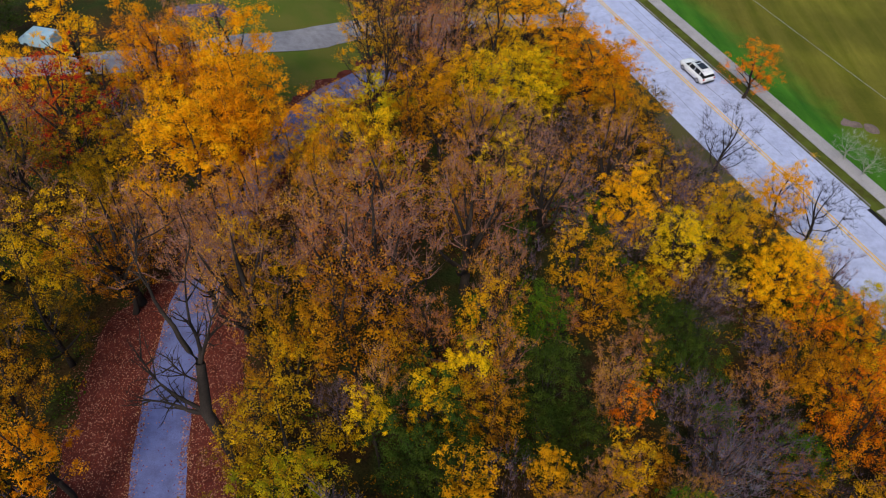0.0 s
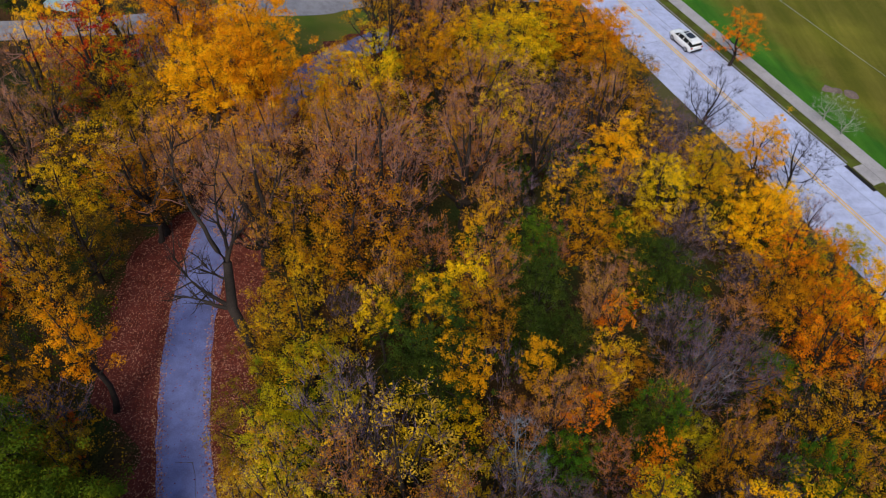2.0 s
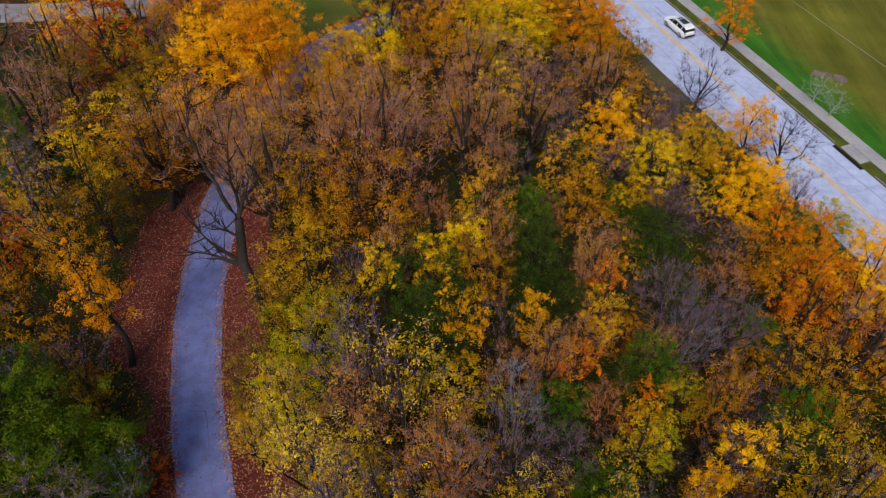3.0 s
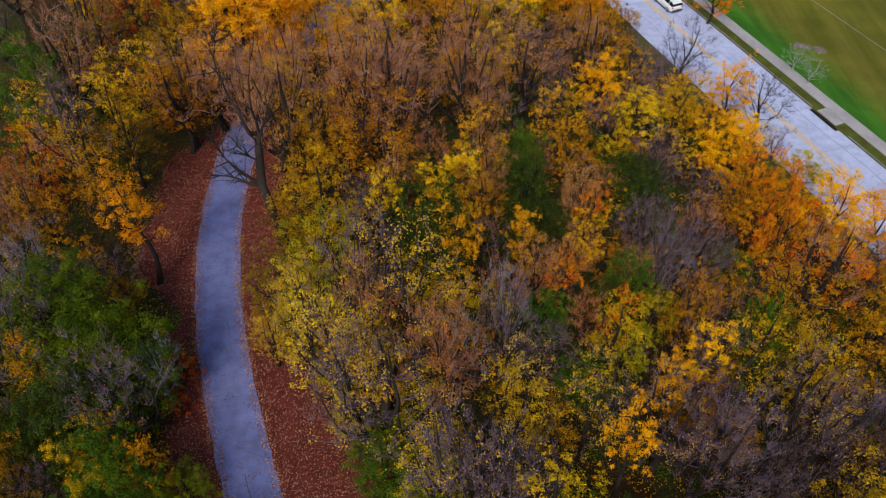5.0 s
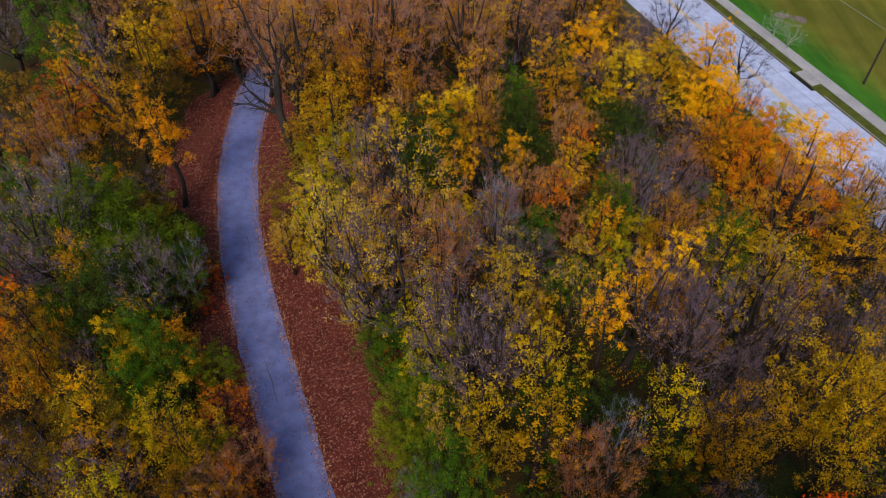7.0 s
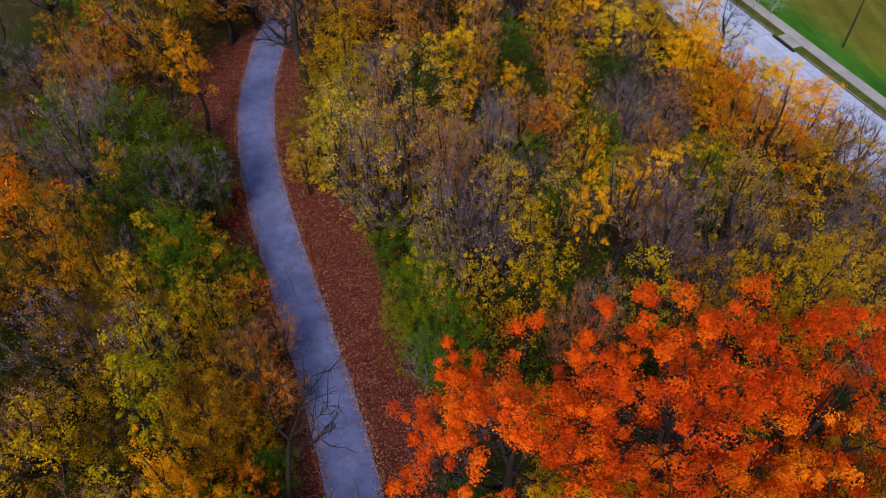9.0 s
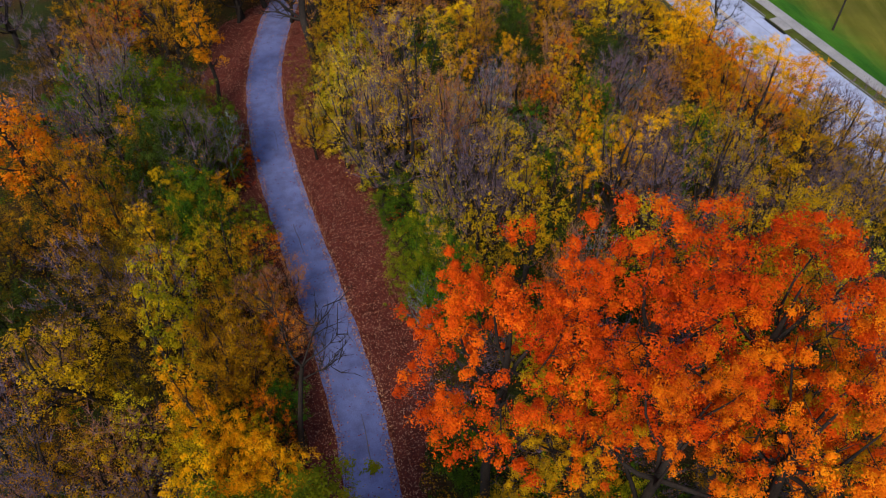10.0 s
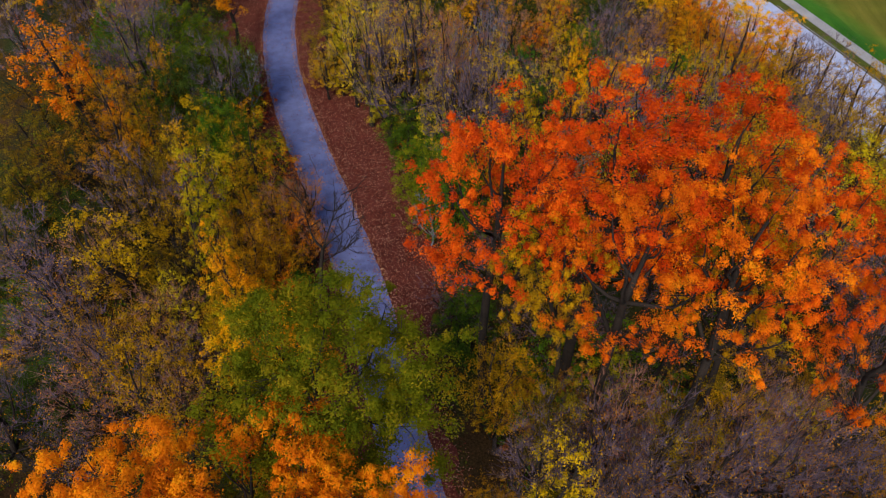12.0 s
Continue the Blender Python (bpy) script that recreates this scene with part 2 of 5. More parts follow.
MUD = surface("bare_earth", (0.13, 0.10, 0.075), (0.22, 0.155, 0.14), 0.8, 7, 0.95, 0.05, 0.03)

# ---------------------------------------------------------------- ground shape
NX, NY = 0.92553, 0.37869          # across the road, away from the wood
CENTRE, NEAR, FAR_KERB, PAVE_A, PAVE_B = 56.65, 51.3, 61.5, 62.85, 64.5
ROAD_Z = -12.8


def across(x, y):
    return NX * x + NY * y


def place(s, a):
    """Across the road and along it (towards the viewer) to x, y."""
    return s * NX + a * NY, s * NY - a * NX


def smooth(v):
    v = min(1.0, max(0.0, v))
    return v * v * (3 - 2 * v)


def land(x, y):
    s = across(x, y)
    z = ROAD_Z * smooth((s - 2) / 46)
    if s > 61:
        z += 0.14 - 1.95 * smooth((s - 64.6) / 7)
    return z


def mesh_object(name, verts, faces, mat, parent=None, smooth_it=False):
    me = bpy.data.meshes.new(name)
    me.from_pydata(verts, [], faces)
    me.materials.append(mat)
    if smooth_it:
        me.polygons.foreach_set("use_smooth", [True] * len(me.polygons))
    me.update()
    ob = new(name, me)
    ob.parent = parent
    return ob


def part(name, bm, mat, parent, label=""):
    me = bpy.data.meshes.new(name)
    bm.to_mesh(me)
    bm.free()
    me.materials.append(mat)
    ob = new(name, me)
    ob.parent = parent
    return tagged(ob, label)


def build_ground():
    ss = [-1800, -700, -300, -160] + list(np.arange(-110, 50, 2.5)) + [50.6, 51.15, 51.45, 56.6, 61.35, 61.62, 62.8, 64.55] + list(np.arange(66, 90, 2.0)) + [95, 110, 140, 200, 350, 800, 2000]
    aa = [-2000, -800, -350, -200] + list(np.arange(-150, 130, 3.0)) + [150, 220, 400, 900, 2000]
    verts, faces = [], []
    for s in ss:
        for a in aa:
            x, y = place(s, a)
            z = land(x, y)
            if 51.2 < s < 61.4:
                z = ROAD_Z - 0.08
            elif 61.4 < s < 62.9:
                z = ROAD_Z + 0.12
            elif abs(s) < 150 and abs(a) < 160 and not 50 < s < 66:
                z += 0.35 * (noise.noise((x * 0.12, y * 0.12, 3.1))) * (0.4 if s > 60 else 1.0)
            verts.append((x, y, z))
    n = len(aa)
    for i in range(len(ss) - 1):
        for j in range(n - 1):
            faces.append((i * n + j, (i + 1) * n + j, (i + 1) * n + j + 1, i * n + j + 1)[::-1])
    ob = mesh_object("ground", verts, faces, GROUND_MAT, None, True)
    return tagged(ob, "sloping woodland floor with brown leaf litter and mown field", "ground", kind="structure")


GROUND = build_ground()


def terrain(x, y):
    z = land(x, y)
    s = across(x, y)
    if not 50 < s < 66:
        z += 0.35 * (noise.noise((x * 0.12, y * 0.12, 3.1))) * (0.4 if s > 60 else 1.0)
    return z


def spline(points, step):
    """Evenly spaced points on a smooth curve through the given ones."""
    pts = [Vector((*p, 0)) for p in points]
    pts = [pts[0] * 2 - pts[1]] + pts + [pts[-1] * 2 - pts[-2]]
    dense = []
    for i in range(1, len(pts) - 2):
        a, b, c, d = pts[i - 1:i + 3]
        for k in range(24):
            t = k / 24
            dense.append(0.5 * (2 * b + (c - a) * t + (2 * a - 5 * b + 4 * c - d) * t * t + (3 * b - a - 3 * c + d) * t ** 3))
    dense.append(pts[-2])
    out, carry = [dense[0]], 0.0
    for p, q in zip(dense, dense[1:]):
        carry += (q - p).length
        if carry >= step:
            out.append(q)
            carry = 0.0
    return out


def strip(name, line, left, right, lift, mat, ragged=0.0, cols=4, seed=0.0):
    """A band laid on the ground along a line; left and right are widths, given at a point's index."""
    verts, faces = [], []
    n = cols + 1
    for i, p in enumerate(line):
        q = line[min(i + 1, len(line) - 1)] - line[max(i - 1, 0)]
        side = Vector((q.y, -q.x, 0)).normalized()
        l, r = left(p), right(p)
        if ragged:
            l += ragged * noise.noise((p.x * 0.7, p.y * 0.7, seed)) + 0.4 * ragged * noise.noise((p.x * 3, p.y * 3, seed))
            r += ragged * noise.noise((p.x * 0.7, p.y * 0.7, seed + 9)) + 0.4 * ragged * noise.noise((p.x * 3, p.y * 3, seed + 9))
        for j in range(n):
            w = p + side * (-l + (l + r) * j / cols)
            verts.append((w.x, w.y, terrain(w.x, w.y) + lift))
    for i in range(len(line) - 1):
        for j in range(cols):
            faces.append((i * n + j, i * n + j + 1, (i + 1) * n + j + 1, (i + 1) * n + j)[::-1])
    return mesh_object(name, verts, faces, mat, None, True)


PATH_LINE = spline([(10, -70), (3.5, -48), (0.0, -34), (-2.0, -26.5), (-4.0, -19.4), (-5.3, -14.2), (-6.95, -9.3), (-7.9, -6.8), (-9.5, -2.6), (-11.0, 1.2), (-12.4, 4.8), (-13.9, 8.9), (-15.3, 13.4),
                    (-16.5, 18.4), (-17.1, 22.4), (-17.35, 27.0), (-17.3, 33), (-16.3, 41), (-13.6, 51), (-10.5, 58), (-6.5, 65), (-3, 71), (0, 79)], 0.8)
path = strip("path", PATH_LINE, lambda p: 1.60, lambda p: 1.60, 0.09, PATH_MAT, 0.15, 6, 2.0)
tagged(path, "narrow winding path of worn blue-grey asphalt", "path", kind="structure")


def litter_left(p):
    y = p.y
    return 2.4 + 3.2 * smooth((y - 14) / 6) * smooth((36 - y) / 7) + 1.8 * smooth((15 - y) / 4) * smooth((y + 8) / 8) + 1.3 * smooth((-7 - y) / 5) * smooth((y + 30) / 6)


def litter_right(p):
    y = p.y
    return 2.6 + 2.0 * smooth((y - 12) / 6) * smooth((34 - y) / 6) + 3.8 * smooth((13 - y) / 5) * smooth((y + 22) / 14)


verge = strip("leaf_verge", PATH_LINE, litter_left, litter_right, 0.05, LITTER, 1.0, 8, 5.0)
tagged(verge, "ground beside the path covered in reddish-brown fallen leaves", "verge", kind="structure")
DRIVE_LINE = spline([(-70, 60), (-45, 60.5), (-30, 62), (-18, 66), (-12, 71), (-4, 80), (6, 88.5), (18, 91), (19.6, 90.6)], 1.0)
drive = strip("driveway", DRIVE_LINE, lambda p: 1.9, lambda p: 1.9, 0.06, DRIVE_MAT, 0.1, 4, 7.0)
tagged(drive, "pale grey asphalt driveway crossing the clearing", "driveway", kind="structure")

for k, (y0, y1, off) in enumerate(((-1.5, 2.5, -0.15), (-18, -14, 0.25), (10, 14, 0.5))):
    seam = [p + Vector((off + 0.16 * noise.noise((p.x * 0.9, p.y * 0.9, k)), 0, 0)) for p in PATH_LINE if y0 < p.y < y1]
    ob = strip("path_crack", seam, lambda p: 0.022, lambda p: 0.022, 0.102, PATH_CRACK, 0.04, 1, 3.0 + k)
    ob.parent = path
for k, y0 in enumerate((-19.4, -8.6, -3.1, 4.2, 13.6)):      # cracks across the path
    p = min(PATH_LINE, key=lambda c: abs(c.y - y0))
    half = (0.9, 0.5, 0.6)[k % 3]
    tear = [p + Vector((half * (i / 6 - 1) + (0.5 if k % 2 else 0.0), 0.10 * noise.noise((i * 0.8, k, 2.0)) + 0.05 * i * (k % 3 - 1), 0)) for i in range(13)]
    ob = strip("path_crack", tear, lambda q: 0.014, lambda q: 0.014, 0.102, PATH_CRACK, 0.025, 1, 8.0 + k)
    ob.parent = path

# ---------------------------------------------------------------- road, kerb, pavement
def slab(bm, s0, s1, a0, a1, z0, z1):
    vs = [bm.verts.new((*place(s, a), z)) for z in (z0, z1) for s, a in ((s0, a0), (s1, a0), (s1, a1), (s0, a1))]
    for f in ((0, 1, 2, 3), (7, 6, 5, 4), (0, 4, 5, 1), (1, 5, 6, 2), (2, 6, 7, 3), (3, 7, 4, 0)):
        bm.faces.new([vs[i] for i in f])


bm = bmesh.new()
aa = list(np.arange(-400, 300.1, 4.0))
rows = []
for a in aa:
    wob = 0.10 * noise.noise((a * 0.35, 0.3, 1.0)) + 0.05 * noise.noise((a * 1.7, 0.3, 4.0))
    rows.append([bm.verts.new((*place(s, a), z)) for s, z in ((NEAR + wob, ROAD_Z - 0.02), (CENTRE, ROAD_Z + 0.06), (FAR_KERB, ROAD_Z - 0.03))])
for r, q in zip(rows, rows[1:]):
    for j in range(2):
        bm.faces.new((r[j], q[j], q[j + 1], r[j + 1]))
bmesh.ops.recalc_face_normals(bm, faces=bm.faces)
road = part("road", bm, ROAD_MAT, None)
tagged(road, "two-lane road of pale worn asphalt", "road", kind="structure")


def road_z(s):
    return ROAD_Z - 0.02 + 0.08 * (s - NEAR) / (CENTRE - NEAR) if s < CENTRE else ROAD_Z + 0.06 - 0.09 * (s - CENTRE) / (FAR_KERB - CENTRE)


for off in (-0.19, 0.19):
    bm = bmesh.new()
    for k in range(70):
        a0 = -200 + k * 4.0
        vs = [bm.verts.new((*place(CENTRE + off + w + 0.02 * noise.noise((a * 0.3, 0, 0)), a), ROAD_Z + 0.066)) for a in (a0, a0 + 4.0) for w in (-0.08, 0.08)]
        bm.faces.new((vs[0], vs[1], vs[3], vs[2]))
    line = part("centre_line", bm, YELLOW_LINE, road)


def crack(points, width, name="crack"):
    bm = bmesh.new()
    prev = None
    for s, a in points:
        w = width * random.uniform(0.6, 1.3)
        pair = [bm.verts.new((*place(s + w * dx, a + w * dy), road_z(s) + 0.006)) for dx, dy in ((-0.5, -0.35), (0.5, 0.35))]
        if prev:
            bm.faces.new((prev[0], prev[1], pair[1], pair[0]))
        prev = pair
    part(name, bm, CRACK, road)


random.seed(11)
for k in range(16):                                 # cracks across the lanes
    a = -100 + k * 6.5 + random.uniform(-2, 2)
    s0 = random.choice((NEAR + 0.2, CENTRE + 0.4, CENTRE + 1.5))
    s1 = random.choice((CENTRE - 0.4, FAR_KERB - 0.2, FAR_KERB - 1.2))
    if s1 - s0 > 1.5:
        drift = random.uniform(-0.6, 0.6)
        crack([(s0 + (s1 - s0) * i / 9, a + drift * i / 9 + random.uniform(-0.12, 0.12)) for i in range(10)], 0.05)
for s0, a0, a1 in ((59.2, -84, -62), (58.5, -66, -44), (60.3, -100, -70), (53.9, -60, -34), (59.6, -44, -20)):   # seams along the lanes
    n = int((a1 - a0) / 1.2)
    crack([(s0 + 0.25 * noise.noise((i * 0.25, s0, 0)), a0 + (a1 - a0) * i / n) for i in range(n + 1)], 0.055, "seam")

kerb = tagged(new("kerb"), "low dark concrete kerb along the road", "kerb", kind="structure")
KERB_IN, KERB_OUT = -33.2, -30.0                     # the drain's mouth
k_at = -160.0
while k_at < 60:
    k_to = k_at + 3.0
    if k_to < KERB_IN + 0.1 or k_at > KERB_OUT - 0.1:
        bm = bmesh.new()
        slab(bm, FAR_KERB, FAR_KERB + 0.17, k_at + 0.012, k_to - 0.012, ROAD_Z - 0.2, ROAD_Z + 0.13)
        bmesh.ops.bevel(bm, geom=[e for e in bm.edges if all(v.co.z > ROAD_Z for v in e.verts)], offset=0.025, segments=1, affect="EDGES")
        part("kerbstone", bm, KERB, kerb)
    k_at = k_to
pavement = tagged(new("pavement"), "pale concrete pavement of long slabs", "pavement", kind="structure")
for k in range(80):
    a0 = -170 + k * 3.0
    bm = bmesh.new()
    slab(bm, PAVE_A, PAVE_B, a0 + 0.01, a0 + 2.99, ROAD_Z - 0.1, ROAD_Z + 0.185 + 0.012 * random.random())
    part("slab", bm, CONCRETE, pavement)

inlet = tagged(new("storm_drain"), "concrete storm drain inlet with dark mouth in the kerb", "storm drain")
bm = bmesh.new()
slab(bm, FAR_KERB + 0.02, PAVE_A - 0.02, KERB_IN + 0.05, KERB_OUT - 0.05, ROAD_Z + 0.06, ROAD_Z + 0.19)
bmesh.ops.bevel(bm, geom=bm.edges[:], offset=0.02, segments=1, affect="EDGES")
part("cover", bm, CONCRETE, inlet, "flat concrete cover slab")
# solid near-black block: shade inside the drain's mouth put into its colour
bm = bmesh.new()
slab(bm, FAR_KERB - 0.02, FAR_KERB + 0.3, KERB_IN + 0.1, KERB_OUT - 0.1, ROAD_Z - 0.25, ROAD_Z + 0.055)
part("mouth", bm, DARK_HOLE, inlet, "near-black block for the unlit mouth")
# gutter strip before the mouth, in the same near-black
bm = bmesh.new()
slab(bm, FAR_KERB - 0.55, FAR_KERB - 0.03, KERB_IN - 0.6, KERB_OUT + 0.6, ROAD_Z - 0.05, ROAD_Z - 0.018)
part("gutter", bm, DARK_HOLE, inlet, "near-black gutter strip")

random.seed(5)
for a0, s0, rad in ((-47.2, 71.2, 1.25), (-45.2, 73.4, 1.0), (-46.5, 72.4, 0.7)):
    bm = bmesh.new()
    ring = []
    for i in range(22):
        t = i * math.tau / 22
        r = rad * (1 + 0.3 * noise.noise((math.cos(t) * 1.3, math.sin(t) * 1.3, s0)))
        x, y = place(s0 + 0.75 * r * math.sin(t), a0 + r * math.cos(t))
        ring.append(bm.verts.new((x, y, terrain(x, y) + 0.03)))
    mid = bm.verts.new((*place(s0, a0), terrain(*place(s0, a0)) + 0.12))
    for i in range(22):
        bm.faces.new((mid, ring[i], ring[(i + 1) % 22]))
    bmesh.ops.recalc_face_normals(bm, faces=bm.faces)
    ob = part("bare_earth_patch", bm, MUD, None)
    tagged(ob, "patch of bare pinkish-brown earth in the grass", "earth patch", "patches in the field", "structure")

# ---------------------------------------------------------------- trees: one model of each growth, copied with other sizes and leaves
class Wood:
    """Gathers tapered limbs as one mesh."""

    def __init__(self):
        self.v, self.f = [], []

    def limb(self, pts, radii, sides):
        base = None
        for i, (p, r) in enumerate(zip(pts, radii)):
            d = (pts[min(i + 1, len(pts) - 1)] - pts[max(i - 1, 0)]).normalized()
            u = d.orthogonal().normalized()
            w = d.cross(u)
            n = len(self.v)
            for k in range(sides):
                t = k * math.tau / sides
                self.v.append(p + (u * math.cos(t) + w * math.sin(t)) * r)
            if base is not None:
                for k in range(sides):
                    self.f.append((base + k, base + (k + 1) % sides, n + (k + 1) % sides, n + k))
            base = n


    def spike(self, p, q, r):
        d = (q - p).normalized()
        u = d.orthogonal().normalized() * r
        w = d.cross(u)
        n = len(self.v)
        self.v += [p + u, p - u * 0.5 + w * 0.87, p - u * 0.5 - w * 0.87, q]
        self.f += [(n, n + 1, n + 3), (n + 1, n + 2, n + 3), (n + 2, n, n + 3)]


def bent(p, q, sag, steps, rng):
    """A crooked way from p to q that first goes outwards, then rises."""
    out = []
    side = Vector((rng.uniform(-1, 1), rng.uniform(-1, 1), rng.uniform(-0.4, 0.4))) * (q - p).length * 0.10
    for i in range(steps + 1):
        t = i / steps
        w = p.lerp(q, t) + side * math.sin(t * math.pi)
        w.z -= sag * math.sin(t * math.pi)
        out.append(w)
    return out


def arc(p, q, steps, rng, swing=0.08):
    """A branch's way from p to q: outwards at first, then bending upwards."""
    knee = Vector((p.x + (q.x - p.x) * 0.72, p.y + (q.y - p.y) * 0.72, p.z + (q.z - p.z) * 0.34))
    side = Vector((rng.uniform(-1, 1), rng.uniform(-1, 1), rng.uniform(-0.5, 0.5))) * (q - p).length * swing
    out = []
    for i in range(steps + 1):
        t = i / steps
        out.append(p * (1 - t) ** 2 + knee * 2 * t * (1 - t) + q * t * t + side * math.sin(t * math.pi * 1.5))
    return out


def leaf_mesh(name, spots, size, rng, up=0.35, blades=2):
    """Many folded leaf blades, each a face pair of its own; spots are (centre, outward way)."""
    n = len(spots)
    g = np.random.default_rng(rng.randrange(10 ** 6))
    c = np.array([s[0] for s in spots])
    out = np.array([s[1] for s in spots])
    nrm = out * 0.85 + g.normal(size=(n, 3)) * 0.30 + np.array([0, 0, up])
    nrm /= np.linalg.norm(nrm, axis=1)[:, None] + 1e-9
    ax = np.cross(nrm, g.normal(size=(n, 3)))
    ax /= np.linalg.norm(ax, axis=1)[:, None] + 1e-9
    sd = np.cross(nrm, ax)
    L = size * g.uniform(0.6, 1.35, (n, 1))
    fold = nrm * L * 0.16
    me = bpy.data.meshes.new(name)
    if blades == 1:                                  # small far leaves: one pointed blade
        v = np.stack([c - ax * L * 0.5 + sd * L * 0.36, c + ax * L * 0.75, c - ax * L * 0.5 - sd * L * 0.36], 1).reshape(-1, 3)
        me.vertices.add(3 * n)
        me.vertices.foreach_set("co", v.ravel())
        me.loops.add(3 * n)
        me.loops.foreach_set("vertex_index", np.arange(3 * n))
        me.polygons.add(n)
        me.polygons.foreach_set("loop_start", np.arange(n) * 3)
        me.polygons.foreach_set("loop_total", np.full(n, 3))
        me.update(calc_edges=True)
        return me
    v = np.stack([c - ax * L * 0.55, c + sd * L * 0.36 + fold, c + ax * L * 0.55, c - sd * L * 0.36 + fold], 1).reshape(-1, 3)
    me.vertices.add(4 * n)
    me.vertices.foreach_set("co", v.ravel())
    i = np.arange(n)[:, None] * 4
    tri = np.concatenate([i + np.array([0, 1, 2]), i + np.array([0, 2, 3])], 1).reshape(-1)
    me.loops.add(6 * n)
    me.loops.foreach_set("vertex_index", tri)
    me.polygons.add(2 * n)
    me.polygons.foreach_set("loop_start", np.arange(2 * n) * 3)
    me.polygons.foreach_set("loop_total", np.full(2 * n, 3))
    me.update(calc_edges=True)
    me.validate()
    return me


def tuft(spots, rng, mid, wide, count, tall, stray):
    """A rounded, lumpy bunch of leaves that face outwards from its middle."""
    turn = rng.uniform(0, 50)
    for _ in range(count):
        d = Vector((rng.gauss(0, 1), rng.gauss(0, 1), rng.gauss(0.45, 0.9))).normalized()
        lump = 1 + 0.9 * noise.noise((d.x * 1.7 + turn, d.y * 1.7, d.z * 1.7))
        o = d * wide * lump * (0.35 + 0.7 * rng.random() ** 0.6)
        if rng.random() < stray:
            o *= rng.uniform(1.1, 2.1)
        spots.append((mid + Vector((o.x, o.y, o.z * tall)), d))


def tree_meshes(seed, h, r, low, clumps, per, size, spread, twigs, lean=(0, 0), trunk=0.017, limbs=8, narrow=1.0, hollow=0.0, lumps=0.3, rise=0.7, tall=0.8, blades=1, tufts=1, gaps=-9.0, vase=0.3, reach=0.32, under=-0.6, stout=0.66, stray=0.18):
    """Trunk with limbs, and crown. h, r: height and crown radius; low: where the crown begins; clumps: leafy branch ends; per: leaves on each;
    spread: size of a leaf tuft; twigs: bare twigs on each branch end and their reach; tufts: leaf tufts on each branch end; gaps: more of them, more holes;
    vase: how steeply the limbs climb; under: how far down the crown is leafy."""
    rng = random.Random(seed)
    stem, wood = Wood(), Wood()
    zc, rz = h * (low + 1) / 2, h * (1 - low) / 2
    fork = h * (low + 0.28 * (1 - low))
    axis = bent(Vector((0, 0, -0.4)), Vector((lean[0] * 0.6, lean[1] * 0.6, fork)), 0, 4, rng)
    tip = Vector((lean[0] + rng.uniform(-.2, .2) * r, lean[1] + rng.uniform(-.2, .2) * r, h * 0.93))
    axis += bent(axis[-1], tip, 0, 4, rng)[1:]
    tr = trunk * h
    radii = [tr * 1.5, tr * 1.05, tr * 0.95, tr * 0.88, tr * 0.78, tr * 0.58, tr * 0.42, tr * 0.26, tr * 0.08]
    stem.limb(axis, radii, 7)
    nodes = [(p, rad) for p, rad in zip(axis[4:8], radii[4:8])]
    for k in range(limbs):
        t = k * 2.39996 + rng.uniform(-.3, .3)
        z = low + (1 - low) * (0.25 + 0.70 * (k + 0.5) / limbs)
        e = math.sqrt(max(0.08, 1 - ((z * h - zc) / rz) ** 2)) * rng.uniform(0.6, 0.9)
        q = Vector((lean[0] + math.cos(t) * r * e, lean[1] + math.sin(t) * r * e, z * h))
        start = min(range(len(axis) - 1), key=lambda i: abs(axis[i].z - (q.z - r * (0.7 + 1.1 * vase) * narrow)))
        start = max(start, 2)
        pts = arc(axis[start], q, 4, rng)
        rr = radii[start] * stout
        rads = [rr, rr * 0.74, rr * 0.54, rr * 0.34, rr * 0.14]
        stem.limb(pts, rads, 5)
        nodes += list(zip(pts[1:], rads[1:]))
    spots = []
    taken = []
    for k in range(clumps):
        best, gap = None, -1.0
        for _ in range(7):
            c = Vector((rng.gauss(0, 1), rng.gauss(0, 1), rng.gauss(0, 1))).normalized() * (hollow + (1 - hollow) * rng.random() ** 0.38)
            if c.z < under:
                continue
            near = min(((c - o).length for o in taken), default=9.0)
            if near > gap:
                best, gap = c, near
        d = best or Vector((0, 0, 0.8))
        taken.append(d)
        if noise.noise((d.x * 1.9 - seed, d.y * 1.9, d.z * 1.9 + 4.0)) < gaps:
            continue
        bulge = 1 + lumps * noise.noise((d.x * 2.1 + seed, d.y * 2.1, d.z * 2.1)) + 0.5 * lumps * noise.noise((d.x * 5 + seed, d.y * 5, d.z * 5))
        shape = (1 - 0.55 * max(0, d.z)) if narrow > 1 else 1
        q = Vector((lean[0] + d.x * r * bulge * shape, lean[1] + d.y * r * bulge * shape, zc + d.z * rz * bulge))
        src, rad = min(nodes, key=lambda nd: (nd[0] - q).length + max(0, nd[0].z - q.z) * 2.5)
        pts = arc(src, q, 3, rng)
        rr = min(rad * 0.55, 0.03 + 0.002 * h)
        wood.limb(pts, [rr, rr * 0.7, rr * 0.45, 0.012], 3)
        away = Vector((q.x - lean[0], q.y - lean[1], 0)) / max(0.5, r)
        for j in range(twigs):
            o = pts[rng.choice((1, 2, 2, 3, 3))]
            w = (away * 0.55 + Vector((rng.gauss(0, .62), rng.gauss(0, .62), rise + rng.gauss(0, 0.5)))).normalized() * rng.uniform(0.5, 1.3) * reach * r
            wood.spike(o, o + w, 0.014)
